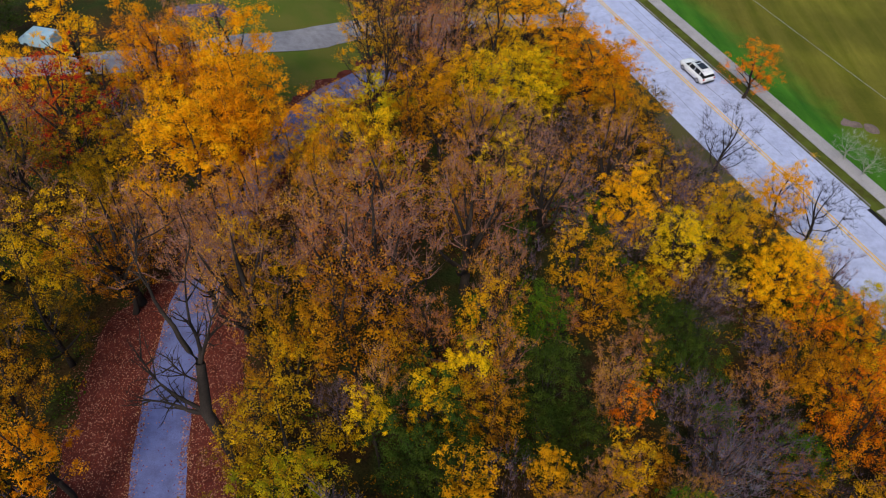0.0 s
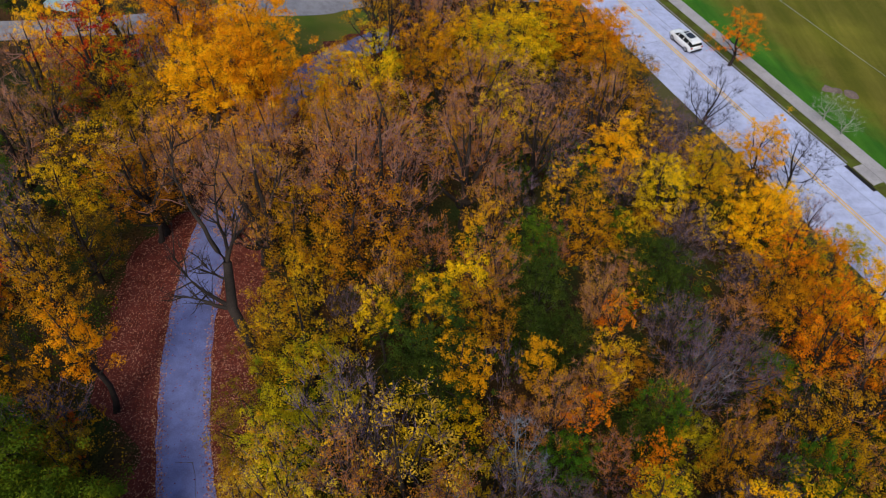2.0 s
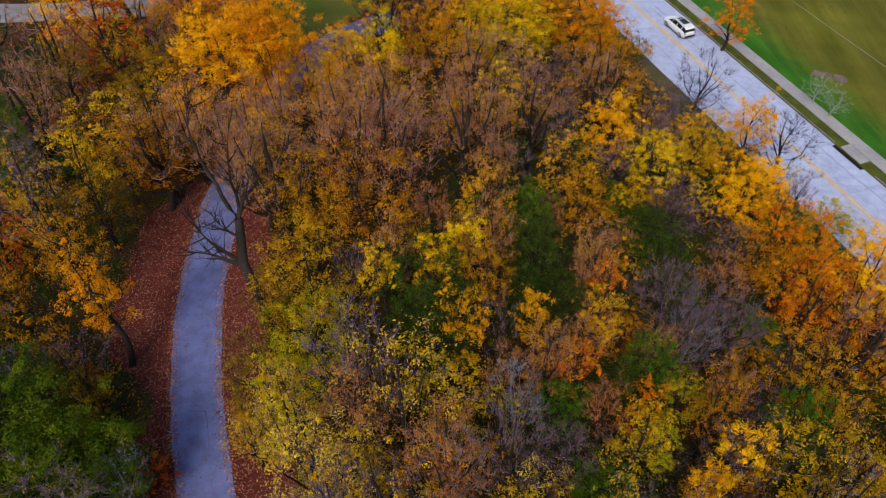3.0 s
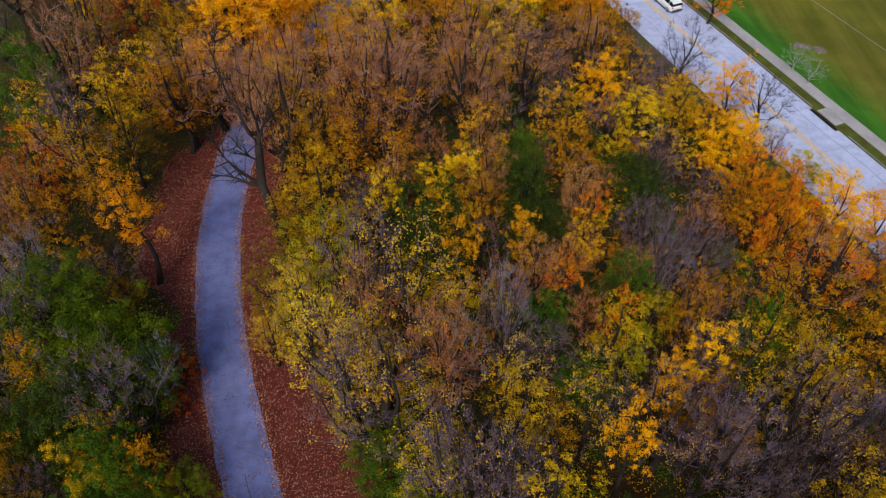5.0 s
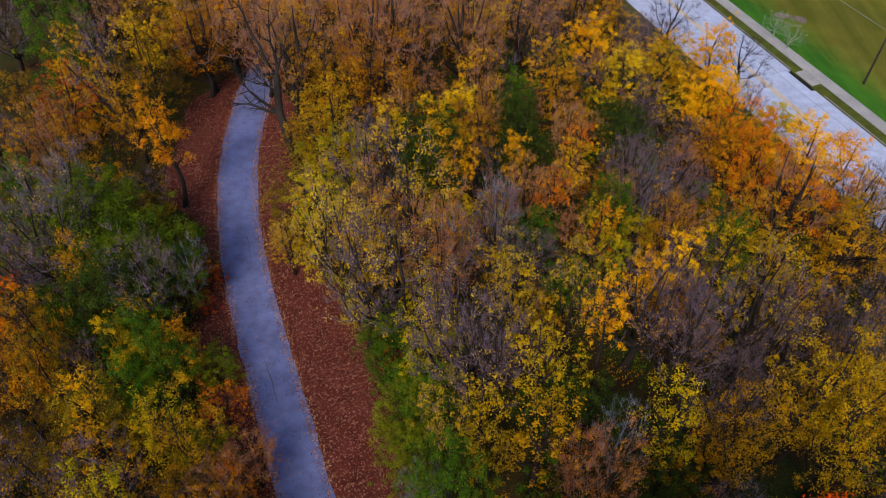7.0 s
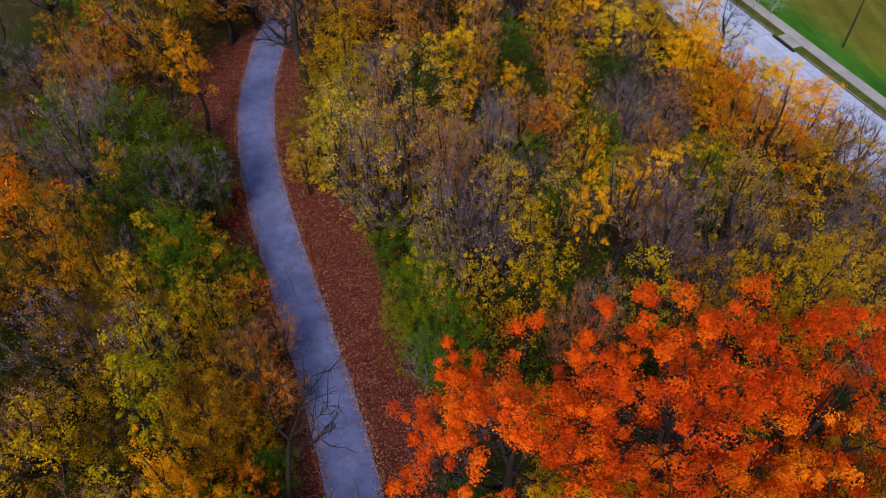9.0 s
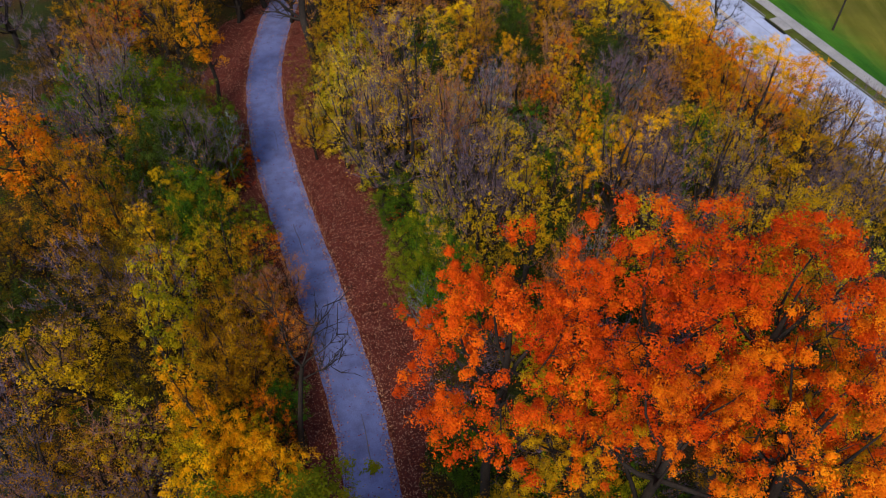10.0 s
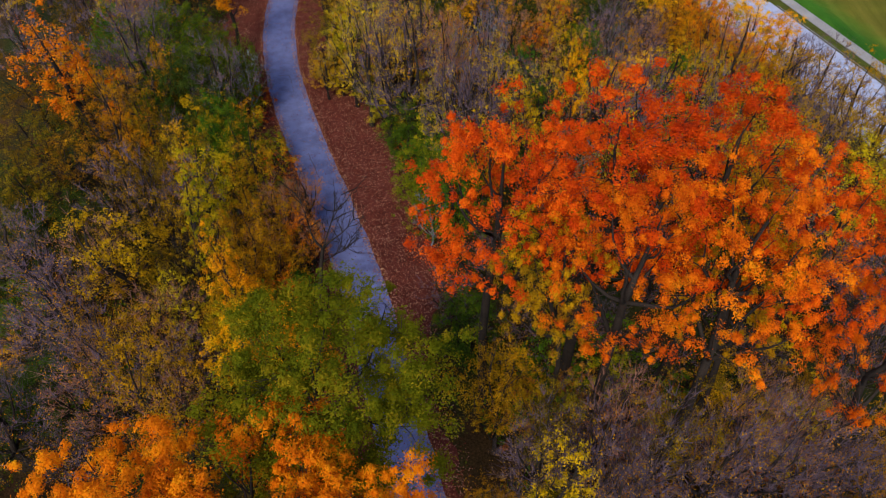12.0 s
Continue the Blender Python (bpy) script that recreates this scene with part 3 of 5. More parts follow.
            if per and rng.random() < 0.5:
                for _ in range(max(1, per // 14)):
                    spots.append((o + w * rng.uniform(0.5, 1.0) + Vector((rng.gauss(0, .09), rng.gauss(0, .09), rng.gauss(0, .09))), d))
        m = int(per * rng.uniform(0.6, 1.4))
        for g in range(tufts):
            mid = pts[3] if g == 0 else pts[2].lerp(pts[3], rng.uniform(0.2, 1.1)) + Vector((rng.gauss(0, 1), rng.gauss(0, 1), rng.gauss(0, 0.7))) * spread * 1.25
            tuft(spots, rng, mid, spread * (0.5 + 0.9 * rng.random() ** 1.5), int(m / tufts), tall, stray)
    made = []
    for nm, w in (("trunk", stem), ("branch_frame", wood)):
        tm = bpy.data.meshes.new(nm)
        tm.from_pydata([tuple(v) for v in w.v], [], w.f)
        tm.polygons.foreach_set("use_smooth", [True] * len(tm.polygons))
        tm.update()
        tm.materials.append(BARK)
        made.append(tm)
    cm = None
    if spots:
        cm = leaf_mesh("crown", spots, size, rng, blades=blades)
        cm.materials.append(LEAF["yellow"])
    return made, cm, h, r


def grown(seeds, *size, **more):
    return [tree_meshes(q, *size, **more) for q in seeds]


GROWTH = {
    "full": grown((1, 2, 3, 7), 11, 2.9, 0.16, 76, 199, 0.0963, 0.44, 3, lumps=0.5, hollow=0.45, tufts=3, gaps=-0.12, vase=0.4),
    "dense": grown((8, 9, 10), 11, 2.9, 0.14, 100, 230, 0.0989, 0.44, 2, lumps=0.55, hollow=0.55, tufts=3, gaps=-0.17, vase=0.4),
    "fullhigh": grown((4, 5, 6), 11, 1.8, 0.30, 42, 176, 0.0989, 0.36, 2, limbs=7, lumps=0.6, tufts=3, gaps=-0.15),
    "sparse": grown((11, 12, 13, 14), 11, 2.9, 0.16, 60, 117, 0.0929, 0.38, 7, lumps=0.55, hollow=0.4, tufts=3, gaps=-0.07, rise=1.2, vase=0.7),
    "sparsehigh": grown((15, 16), 11, 1.8, 0.28, 40, 89, 0.0929, 0.32, 5, limbs=7, lumps=0.6, tufts=3, gaps=-0.07, rise=1.2, vase=0.6),
    "speckle": grown((17, 18, 19), 11, 2.9, 0.13, 70, 60, 0.095, 0.40, 8, rise=1.0, lumps=0.5, vase=0.9, tufts=2, gaps=-0.08, stray=0.35, trunk=0.02, hollow=0.3),
    "twiggy": grown((21, 22, 23), 11, 2.9, 0.13, 84, 6, 0.086, 0.45, 14, rise=1.5, lumps=0.4, limbs=10, trunk=0.019, vase=0.9, reach=0.36),
    "haze": grown((25, 26, 27), 11, 2.9, 0.15, 88, 47, 0.0817, 0.38, 14, rise=1.8, lumps=0.45, limbs=11, trunk=0.022, gaps=-0.2, vase=1.0, reach=0.36, tufts=2),
    "limbed": grown((101, 102, 103), 12, 3.4, 0.22, 70, 16, 0.086, 0.40, 12, rise=1.5, lumps=0.45, limbs=8, trunk=0.027, gaps=-0.12, vase=1.0, reach=0.34, hollow=0.45, under=-0.3, stout=0.8),
    "fine": grown((31, 32, 33), 11, 2.9, 0.13, 92, 129, 0.0903, 0.40, 4, lumps=0.5, hollow=0.3, tufts=3, gaps=-0.10, rise=1.1, vase=0.5),
    "bare": grown((41, 42), 11, 2.9, 0.22, 64, 0, 0.172, 0.3, 12, trunk=0.012, rise=1.2, vase=0.9),
    "spire": grown((51,), 13, 1.6, 0.12, 66, 56, 0.12, 0.30, 2, narrow=2.0),
    "thick": grown((61, 62), 8, 2.9, 0.03, 96, 164, 0.0963, 0.46, 2, lumps=0.5, hollow=0.45, tufts=2, tall=0.9),
    "bush": grown((65, 66), 8, 2.9, 0.02, 130, 222, 0.0903, 0.50, 0, lumps=0.4, hollow=0.55, tufts=2, tall=0.9),
    "big": grown((71, 72, 73), 22, 4.0, 0.56, 150, 420, 0.0765, 0.35, 1, limbs=11, trunk=0.012, hollow=0.66, lumps=0.45, tall=1.2, tufts=2, gaps=-0.17, reach=0.2, under=-0.68, stray=0.06),
    "bigopen": grown((78, 79), 22, 4.0, 0.56, 140, 410, 0.0765, 0.34, 1, limbs=12, trunk=0.012, hollow=0.66, lumps=0.45, tall=1.2, tufts=2, gaps=-0.12, reach=0.2, under=-0.68, stray=0.06),
    "bigdense": grown((77, 74), 22, 4.0, 0.56, 200, 430, 0.084, 0.36, 1, limbs=12, trunk=0.011, hollow=0.62, lumps=0.45, tall=1.2, tufts=2, gaps=-0.20, reach=0.2, under=-0.5, stray=0.06),
    "biglow": grown((75, 76), 22, 4.0, 0.46, 200, 480, 0.084, 0.48, 1, limbs=12, trunk=0.010, hollow=0.5, lumps=0.4, tall=1.2, tufts=2, gaps=-0.5, reach=0.2, stray=0.12),
    "shrub": grown((81, 82, 83), 2.6, 1.5, 0.02, 30, 49, 0.103, 0.26, 2, trunk=0.012, limbs=5, lumps=0.5),
    "brush": grown((91, 92), 4.0, 1.9, 0.02, 34, 7, 0.086, 0.35, 11, trunk=0.009, limbs=7, rise=1.6, reach=0.4, vase=0.8),
}
# kind: growth, leaves, bark, name, label, category
KIND = {
    "gold": ("dense", "gold", BARK, "maple_tree", "broadleaf tree with a dense golden-orange autumn crown", "tree"),
    "amber": ("full", "apricot", BARK, "orange_sapling", "young roadside tree with a bright orange crown", "tree"),
    "wisp": ("bare", None, PALE_BARK, "wispy_bush", "pale wispy leafless bush in the grass beside the pavement", "shrub"),
    "yellow": ("full", "yellow", BARK, "yellow_tree", "broadleaf tree with bright yellow autumn leaves", "tree"),
    "lemon": ("full", "lemon", BARK, "lemon_yellow_tree", "broadleaf tree with lemon-yellow autumn leaves", "tree"),
    "lemonfine": ("fine", "lemon", BARK, "tall_lemon_yellow_tree", "tall tree with fine lemon-yellow leaves", "tree"),
    "deadpale": ("bare", None, SILVER_BARK, "dead_tree", "small dead tree with bare silvery branches", "tree"),
    "thinlemon": ("sparse", "lemon", BARK, "thin_yellow_tree", "thinning tree with scattered lemon-yellow leaves", "tree"),
    "red": ("sparse", "red", BARK, "red_tree", "small tree with thinning crimson leaves and dark branches", "tree"),
    "olive": ("fine", "olive", BARK, "dull_yellow_tree", "broadleaf tree with dull olive-yellow leaves", "tree"),
    "bare": ("bare", None, BARK, "bare_tree", "leafless tree with dark crooked branches", "tree"),
    "sparse": ("sparse", "yellow", BARK, "thin_tree", "thinning tree with scattered yellow leaves", "tree"),
    "sparseor": ("sparse", "orange", BARK, "thin_orange_tree", "thinning tree with scattered orange leaves", "tree"),
    "rust": ("haze", "rust", HAZE_BARK, "rusty_tree", "twiggy tree with withered rust-brown leaves", "tree"),
    "limbrown": ("limbed", "rust", HAZE_BARK, "forked_brown_tree", "tree with dark spreading limbs and few rust-brown leaves", "tree"),
    "limbgrey": ("limbed", "pale", GREY_BARK, "forked_grey_tree", "tree with dark spreading limbs, grey twigs and few pale leaves", "tree"),
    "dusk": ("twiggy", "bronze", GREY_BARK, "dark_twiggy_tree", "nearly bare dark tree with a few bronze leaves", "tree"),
    # darker copy of the brushwood, its bark and leaves coloured as if shaded
    "duskbrush": ("brush", "murky", BARK, "dark_brushwood", "leafless dark brown brushwood thicket", "shrub"),
    "murky": ("fine", "murky", BARK, "dusky_olive_tree", "broadleaf tree with dark olive-brown leaves", "tree"),
    "brownhaze": ("twiggy", "rust", HAZE_BARK, "hazy_brown_tree", "nearly bare brown tree with many fine upright twigs", "tree"),
    "bronze": ("fine", "bronze", BARK, "bronze_tree", "broadleaf tree with bronze-brown leaves", "tree"),
    "twig": ("twiggy", "twig", GREY_BARK, "twiggy_tree", "nearly bare grey tree with many fine twigs", "tree"),
    "yelgreen": ("full", "yelgreen", BARK, "yellow_green_tree", "leafy tree with yellow-green leaves", "tree"),
    "dark": ("thick", "dark", BARK, "evergreen_tree", "dark green bushy evergreen tree", "tree"),
    "green": ("thick", "green", BARK, "green_tree", "small bushy tree with green leaves", "tree"),
    "orange": ("full", "orange", BARK, "orange_tree", "broadleaf tree with a bright orange crown", "tree"),
    "pale": ("speckle", "pale", GREY_BARK, "pale_tree", "thinning grey tree with pale yellow leaves", "tree"),
    "lime": ("thick", "lime", BARK, "lime_green_tree", "small leafy tree with lime-green leaves beside the path", "tree"),
    "bigbush": ("bush", "bushgreen", BARK, "broad_green_tree", "broad low tree with dense olive-green leaves", "tree"),
    "spire": ("spire", "yelgreen", BARK, "slender_tree", "slender upright tree with yellow-green leaves", "tree"),
    "bigorange": ("big", "fire", BARK, "tall_maple_tree", "tall maple with a dense red-orange crown", "tree"),
    "bigred": ("big", "redorange", BARK, "tall_orange_red_maple_tree", "tall maple with a dense orange-red crown", "tree"),
    "biggold": ("bigopen", "amber", BARK, "tall_golden_maple_tree", "tall maple with a golden-orange crown", "tree"),
    "bigolive": ("bigopen", "olive", BARK, "tall_olive_tree", "tall tree with thinning olive-yellow leaves", "tree"),
    "biggreen": ("biglow", "leafgreen", BARK, "tall_green_tree", "tall tree with a dense green crown turning yellow", "tree"),
    "bigfire": ("bigdense", "apricot", BARK, "tall_orange_maple_tree", "tall maple with a glowing orange crown", "tree"),
    "sparsegold": ("sparse", "gold", BARK, "thin_golden_tree", "thinning tree with scattered golden leaves", "tree"),
    "brush": ("brush", "twig", GREY_BARK, "brushwood", "leafless purplish-grey brushwood thicket", "shrub"),
    "shrub": ("shrub", "green", BARK, "shrub", "low green shrub on the woodland floor", "shrub"),
    "shrubyel": ("shrub", "yellow", BARK, "yellow_shrub", "low shrub with yellow leaves", "shrub"),
    "shrubred": ("shrub", "red", BARK, "red_shrub", "low shrub with crimson leaves", "shrub"),
    "shrubbrown": ("shrub", "rust", GREY_BARK, "brown_shrub", "low withered brown shrub", "shrub"),
}
MODEL = {}
STANDS = []          # x, y, crown radius of all that grows


def model(kind, k):
    growth, leaves, bark, name, label, category = KIND[kind]
    (tm, bm_, cm), h, r = (*GROWTH[growth][k][0], GROWTH[growth][k][1]), *GROWTH[growth][k][2:]
    top = tagged(new(name), label, category, kind + " growth")
    for nm, me, mat in (("trunk", tm, bark if growth == "bare" else BARK), ("branch_frame", bm_, bark), ("crown", cm, leaves and LEAF[leaves])):
        if me:
            ob = new(nm, me)
            ob.parent = top
            if nm == "branch_frame" or growth == "brush" and nm == "trunk":
                tagged(ob, kind="stuff")
            ob.material_slots[0].link = "OBJECT"
            ob.material_slots[0].material = mat
    return top, h, r


def plant(kind, x, y, h, r, rng):
    if r < 0.21 * h and KIND[kind][0] in ("full", "sparse", "dense"):
        if kind + "high" not in KIND:
            g, *rest = KIND[kind]
            KIND[kind + "high"] = ("sparsehigh" if g == "sparse" else "fullhigh", *rest)
        kind += "high"
    k = rng.randrange(len(GROWTH[KIND[kind][0]]))
    m0 = MODEL.get((kind, k))
    z = terrain(x, y)
    h0, r0 = GROWTH[KIND[kind][0]][k][2:]
    m = pose(x, y, z - 0.05, rng.uniform(-2, 2), rng.uniform(-2, 2), rng.uniform(0, 360)) @ Matrix.Diagonal((r / r0, r / r0 * rng.uniform(0.88, 1.12), h / h0, 1))
    if m0 is None:
        top, _, _ = model(kind, k)
        top.matrix_basis = m
        MODEL[kind, k] = top
    else:
        top = copy_thing(m0, Matrix.Identity(4))
        top.matrix_basis = m
    STANDS.append((x, y, r))


# x, y, height, crown radius of the trees that stand out
TREES = {}
TREES["gold"] = [
    (-30.2, 53.5, 12, 2.1), (-23.5, 51.4, 12, 2.8), (-17.8, 53.4, 11, 2.9), (-15.1, 46.4, 11, 3.2), (-17.8, 39.5, 11, 3.3), (-15.5, 42, 11, 2.4),
    (-33.8, 49.9, 10, 1.9), (-21, 46.4, 9, 2.2), (9.8, 77.1, 11, 4), (15.9, 69, 11, 4.3), (-20.4, 16.8, 11.4, 1.5),
    (15.9, 46, 9, 2.7), (28.6, 39.3, 10, 2.7), (34.3, 28.5, 12, 2.8), (37.7, 27.8, 11, 2.7), (17, 9.5, 10, 1.6), (13.7, 6.3, 9, 1.3),
    (9.9, 0.7, 12, 1.2), (-12.4, -18.4, 13, 1.3),
]
TREES["olive_g"] = [
    (-14.2, -27, 15, 2),
]
TREES["red"] = [
    (-28.8, 45.2, 12, 3.3), (-30.3, 24.2, 9, 1.9),
]
TREES["lemonfine_b"] = [(21.4, -2.9, 15, 2.8), (22.9, -5.4, 15, 2.5), (25.5, -1.5, 14, 2.5)]
TREES["olive"] = [
    (-27.9, 38.3, 11, 3.3), (-26.2, 48.4, 10, 2.4), (-25.4, 42.4, 9, 2.1), (-11.6, 41.3, 9, 1.8), (17.2, 61.3, 10, 3.1),
    (12.1, 67.9, 10, 3.3), (-8.2, 18.2, 11, 2.7), (-24.2, 27.0, 9, 2.5), (-13.5, -6.7, 11, 1.8),
    (15.9, -6.4, 14, 2.1), (2.9, -25, 12, 1.8), (34.5, 16.9, 14, 3.9),
]
TREES["yellow"] = [
    (-5.4, 42.3, 10, 2.4), (-9, 39.7, 9, 1.8), (-1.9, 54.7, 10, 2.9), (-7.4, 45.0, 9, 2.2), (2.1, 56.5, 10, 3.2), (6.7, 60.8, 10, 3.3), (-2.1, 13.6, 8, 1.8),
    (-3.7, 20, 8, 1), (-0.9, 21.5, 8, 1.2), (1.2, 23.7, 8, 1.3), (1, 16.4, 9, 1.4), (5.5, 16.9, 9, 1.3), (10.1, 18.5, 9, 1.5),
    (19.5, 41.9, 9, 2.7), (25.5, 47.4, 9, 3.2), (27.7, 28, 10, 2.6), (4.9, 2.2, 10, 1.7), (3, 4, 10, 1.3), (-0.4, 0.6, 9, 1.5),
    (-23, 5, 9, 1.3),
]
TREES["yellow_b"] = [
    (5.6, -3, 12, 1.7), (2.2, -6.2, 11, 1.4), (5.4, -30.7, 13, 1.6),
]
TREES["bare"] = [
    (-5.0, 55.4, 12, 3.2), (28.8, 58.8, 9, 3.1), (18.7, 31.5, 8, 2.3), (34.8, 48.7, 9, 3.1),
]
TREES["sparse"] = [
    (-6.8, 59.5, 11, 2.5), (-4.6, 64.9, 10, 3), (14.6, 81, 10, 3.4), (4.9, 46.6, 9, 2.3), (-0.2, 50, 9, 2.4), (-25.1, 33.1, 10, 2.7),
    (-11.8, 31.1, 10, 2.1), (-25.8, 29.3, 10, 2.1), (21.4, 53.3, 8, 2.4), (3, 27.6, 10, 2.4), (11.1, 33.4, 9, 2.7), (10.1, 37.1, 9, 2.8),
    (6.9, 44.7, 9, 2.6), (10.3, 8.4, 11, 1.9), (-4.2, 4.8, 12, 1.8), (19.1, 8.8, 12, 2.1), (22.2, 8.3, 13, 2.1), (23.6, 6, 13, 2),
    (32, 15.8, 12, 2.3), (-21.8, -2.6, 10, 1.7),
]
TREES["sparse_b"] = [
    (11.7, -5.5, 12, 1.6), (5.1, -7, 12, 1.5), (32.9, -3, 14, 3.1),
]
TREES["rust"] = [
    (-1.3, 62.8, 11, 4.1), (-4, 37.3, 11, 4.2), (-8.2, 34.7, 11, 2.9), (-13, 36, 10, 2.3), (-6.4, 31.2, 11, 2.8), (3.6, 32, 10, 2.2),
    (10.7, 25.5, 9, 1.9), (-3.5, 22.3, 9, 1.5), (0.6, 7.1, 12, 1.9), (3.4, 39.2, 10, 3.5), (8.1, -9.4, 13, 1.6),
]
TREES["bronze"] = [
    (18.7, 58.2, 10, 3.6), (-21.3, 31.1, 10, 2.6), (-9.7, 26.7, 10, 2.3), (-5.4, 26, 11, 3.3), (-24.7, 22.2, 10, 2.2), (16.6, 12.6, 11, 1.8),
    (-12.6, -14.4, 10, 1.7), (-14, -10.3, 9, 1.6), (-24.4, -3.2, 13, 2), (-23.7, 0.4, 11, 1.6),
]
TREES["twig"] = [
    (3.1, 49.5, 10, 3.3), (7.4, 50.1, 10, 3), (-3, 31.3, 11, 2.8), (-15.9, 31.5, 11, 2.1), (25, 50.7, 9, 3.2), (16.2, 23.9, 8, 2.5),
    (16.5, 19.4, 10, 2.6), (3.5, 7.4, 12, 2), (-25, 12.3, 10, 2.6), (-30.1, 36.3, 10, 3.3), (-18.1, 4.4, 10, 2.4), (2.6, -2.4, 13, 2.1),
    (14.9, 0.5, 13, 2.6), (22.2, 3.3, 13, 2.2), (-24.6, 5.9, 12, 3.1), (0.5, -1.2, 13, 2.2), (7.5, -29.1, 9, 2.3),
    ]
TREES["yelgreen"] = [
    (-7.3, 14.9, 9, 2.3), (34.6, 36.6, 8, 2.6), (-8.4, 12.6, 8, 2.2), 
    (-15.6, -11.2, 13, 1.4),
]
TREES["dark"] = [
    (6.5, 24.7, 8, 2.2), (-20.1, 3.1, 9, 2.3),
]
TREES["green"] = [
    (13, 16, 8, 1.8), (-32.9, 32.1, 11, 2.8), (21.9, 12.8, 10, 1.7), (0.6, -9.1, 10, 1.7), (1.6, -18.1, 6, 1.9),
]
TREES["gold_e"] = [(32, 50.9, 9, 2.2)]
TREES["amber"] = [(36.0, 73.4, 7.2, 2.4)]
TREES["wisp"] = [(43.9, 61.9, 3.6, 2.0), (45.2, 59.6, 3.0, 1.7)]
TREES["sparseor_b"] = [(-10.2, -10.8, 5.5, 1.3), (-9.8, -16.6, 6.5, 1.3), (-13.0, -2.2, 4.5, 1.2), (-11.4, -7.4, 5.0, 1.2)]
TREES["thinlemon_c"] = [(-16.0, -17.6, 8, 1.8), (-12.6, -20.4, 8, 1.7), (-17.4, -20.6, 8, 1.9)]
TREES["olive_h"] = [(-20.6, -13.6, 8, 2.0), (-20.8, -19.4, 8, 2.0), (-18.4, -11.4, 8, 1.9), (-13.4, -14.6, 8, 1.7)]
TREES["bronze_c"] = [(-27.9, 19.5, 9, 1.6), (24.2, 16.6, 12, 3.0), (-10.6, 19.4, 6.5, 1.4)]
TREES["thinlemon_d"] = [(-15.9, -4.7, 7, 1.7), (2.6, -6.4, 8, 1.6), (-20.3, -3.4, 7, 1.8)]
TREES["pale_b"] = [(0.4, -5.2, 9, 1.8), (4.6, 4.6, 10, 2.0), (8.2, 3.6, 10, 2.0)]
TREES["rust_e"] = [(-13.2, 29.0, 10, 2.1), (-14.0, 32.2, 10, 2.2), (-1.0, 28.0, 7, 2.0)]
TREES["olive_i"] = [(-11.4, -12.9, 7.0, 1.7)]
TREES["murky_b"] = [(-34.5, 5.5, 8, 2.4), (-31.5, -2.0, 8, 2.4), (-30.0, 2.5, 7, 2.0), (-33.5, 14.0, 8, 2.4), (-29.5, -8.0, 8, 2.2)]
TREES["twig_h"] = [(-36.5, 11.0, 9, 2.6), (-32.0, 9.5, 8, 2.4), (-28.5, -13.0, 8, 2.4), (-35.0, 20.0, 8, 2.4)]
TREES["yelgreen_c"] = [(9.9, -21.3, 4.5, 1.5), (6.6, -24.2, 3.5, 1.5)]
TREES["lemon_d"] = [(3.6, -22.4, 5.5, 1.7), (15.2, -25.2, 9, 2.0), (18.2, -26.2, 9, 2.0)]
TREES["murky_c"] = [(5.8, -26.4, 11, 1.8), (11.8, -27.2, 12, 1.9)]
TREES["brownhaze_b"] = [(8.8, -26.8, 11, 1.9), (14.8, -27.0, 12, 2.0), (18.0, -27.4, 12, 2.0)]
TREES["lemon_e"] = [(4.0, 55.9, 10, 2.3), (8.9, 62.0, 10, 2.5), (-6.0, 50.5, 9, 1.9)]
TREES["yellow_c"] = [(-9.4, 48.6, 6.5, 1.8), (-10.2, 45.6, 5.0, 1.5)]
TREES["olive_k"] = [(-7.9, 51.2, 7.0, 2.0), (-9.6, 52.2, 4.5, 1.4)]
TREES["gold_g"] = [(18.6, 69.2, 9, 2.4), (-14.6, 43.4, 10, 2.0)]
TREES["twig_i"] = [(28.5, 3.5, 12, 2.5), (31.5, 8.0, 12, 2.5)]
TREES["lemon_h"] = [(-10.4, -18.0, 6, 1.4)]
TREES["green_c"] = [(-13.0, -17.6, 5, 1.7), (-9.8, -14.8, 3.8, 1.3), (-9.8, -21.6, 4.5, 1.3)]
TREES["gold_h"] = [(-8.8, -20.2, 7.5, 1.5), (-7.4, -21.2, 5.5, 1.1)]
TREES["pale_c"] = [(-10.6, 9.8, 6, 1.3)]
TREES["dark_e"] = [(-6.6, 9.4, 4.5, 1.5)]
TREES["yelgreen_f"] = [(-1.1, 3.9, 7.5, 1.6)]
TREES["shrubred"] = [(-16.6, 9.0, 2.0, 1.1), (-16.3, 6.6, 1.4, 0.8)]
TREES["lemon_i"] = [(-11.2, 11.6, 3.6, 1.4), (-9.3, 10.5, 3.2, 1.4)]
TREES["rust_d"] = [(-10.4, -6.2, 5.5, 1.5), (-9.6, -10.4, 5.5, 1.4), (-11.6, -7.2, 5.5, 1.5), (-12.0, -12.6, 6.5, 1.5)]
TREES["sparseor"] = [
    (28.0, 24.6, 11, 2.6), (31.7, 20.3, 12, 3.1),
]
TREES["orange"] = [
     (-28.2, 0.4, 15, 2.5),
]
TREES["pale"] = [
    (-2.0, 9.6, 14, 3.0), (-6.5, 6.2, 13, 2.4), (-8.0, 9.0, 12, 2.0), (-3.2, 4.4, 12, 2.2),
]
TREES["bigbush"] = [
    (-23.2, 8.8, 9.5, 3.4), (-19.6, 7.2, 8.5, 3.0),
]
TREES["spire"] = [
    (-15, -14.4, 14, 1.3),
]
TREES["bigorange"] = [(2.4, -22.2, 22.4, 3.5), (7.6, -20.2, 23.2, 4.0)]
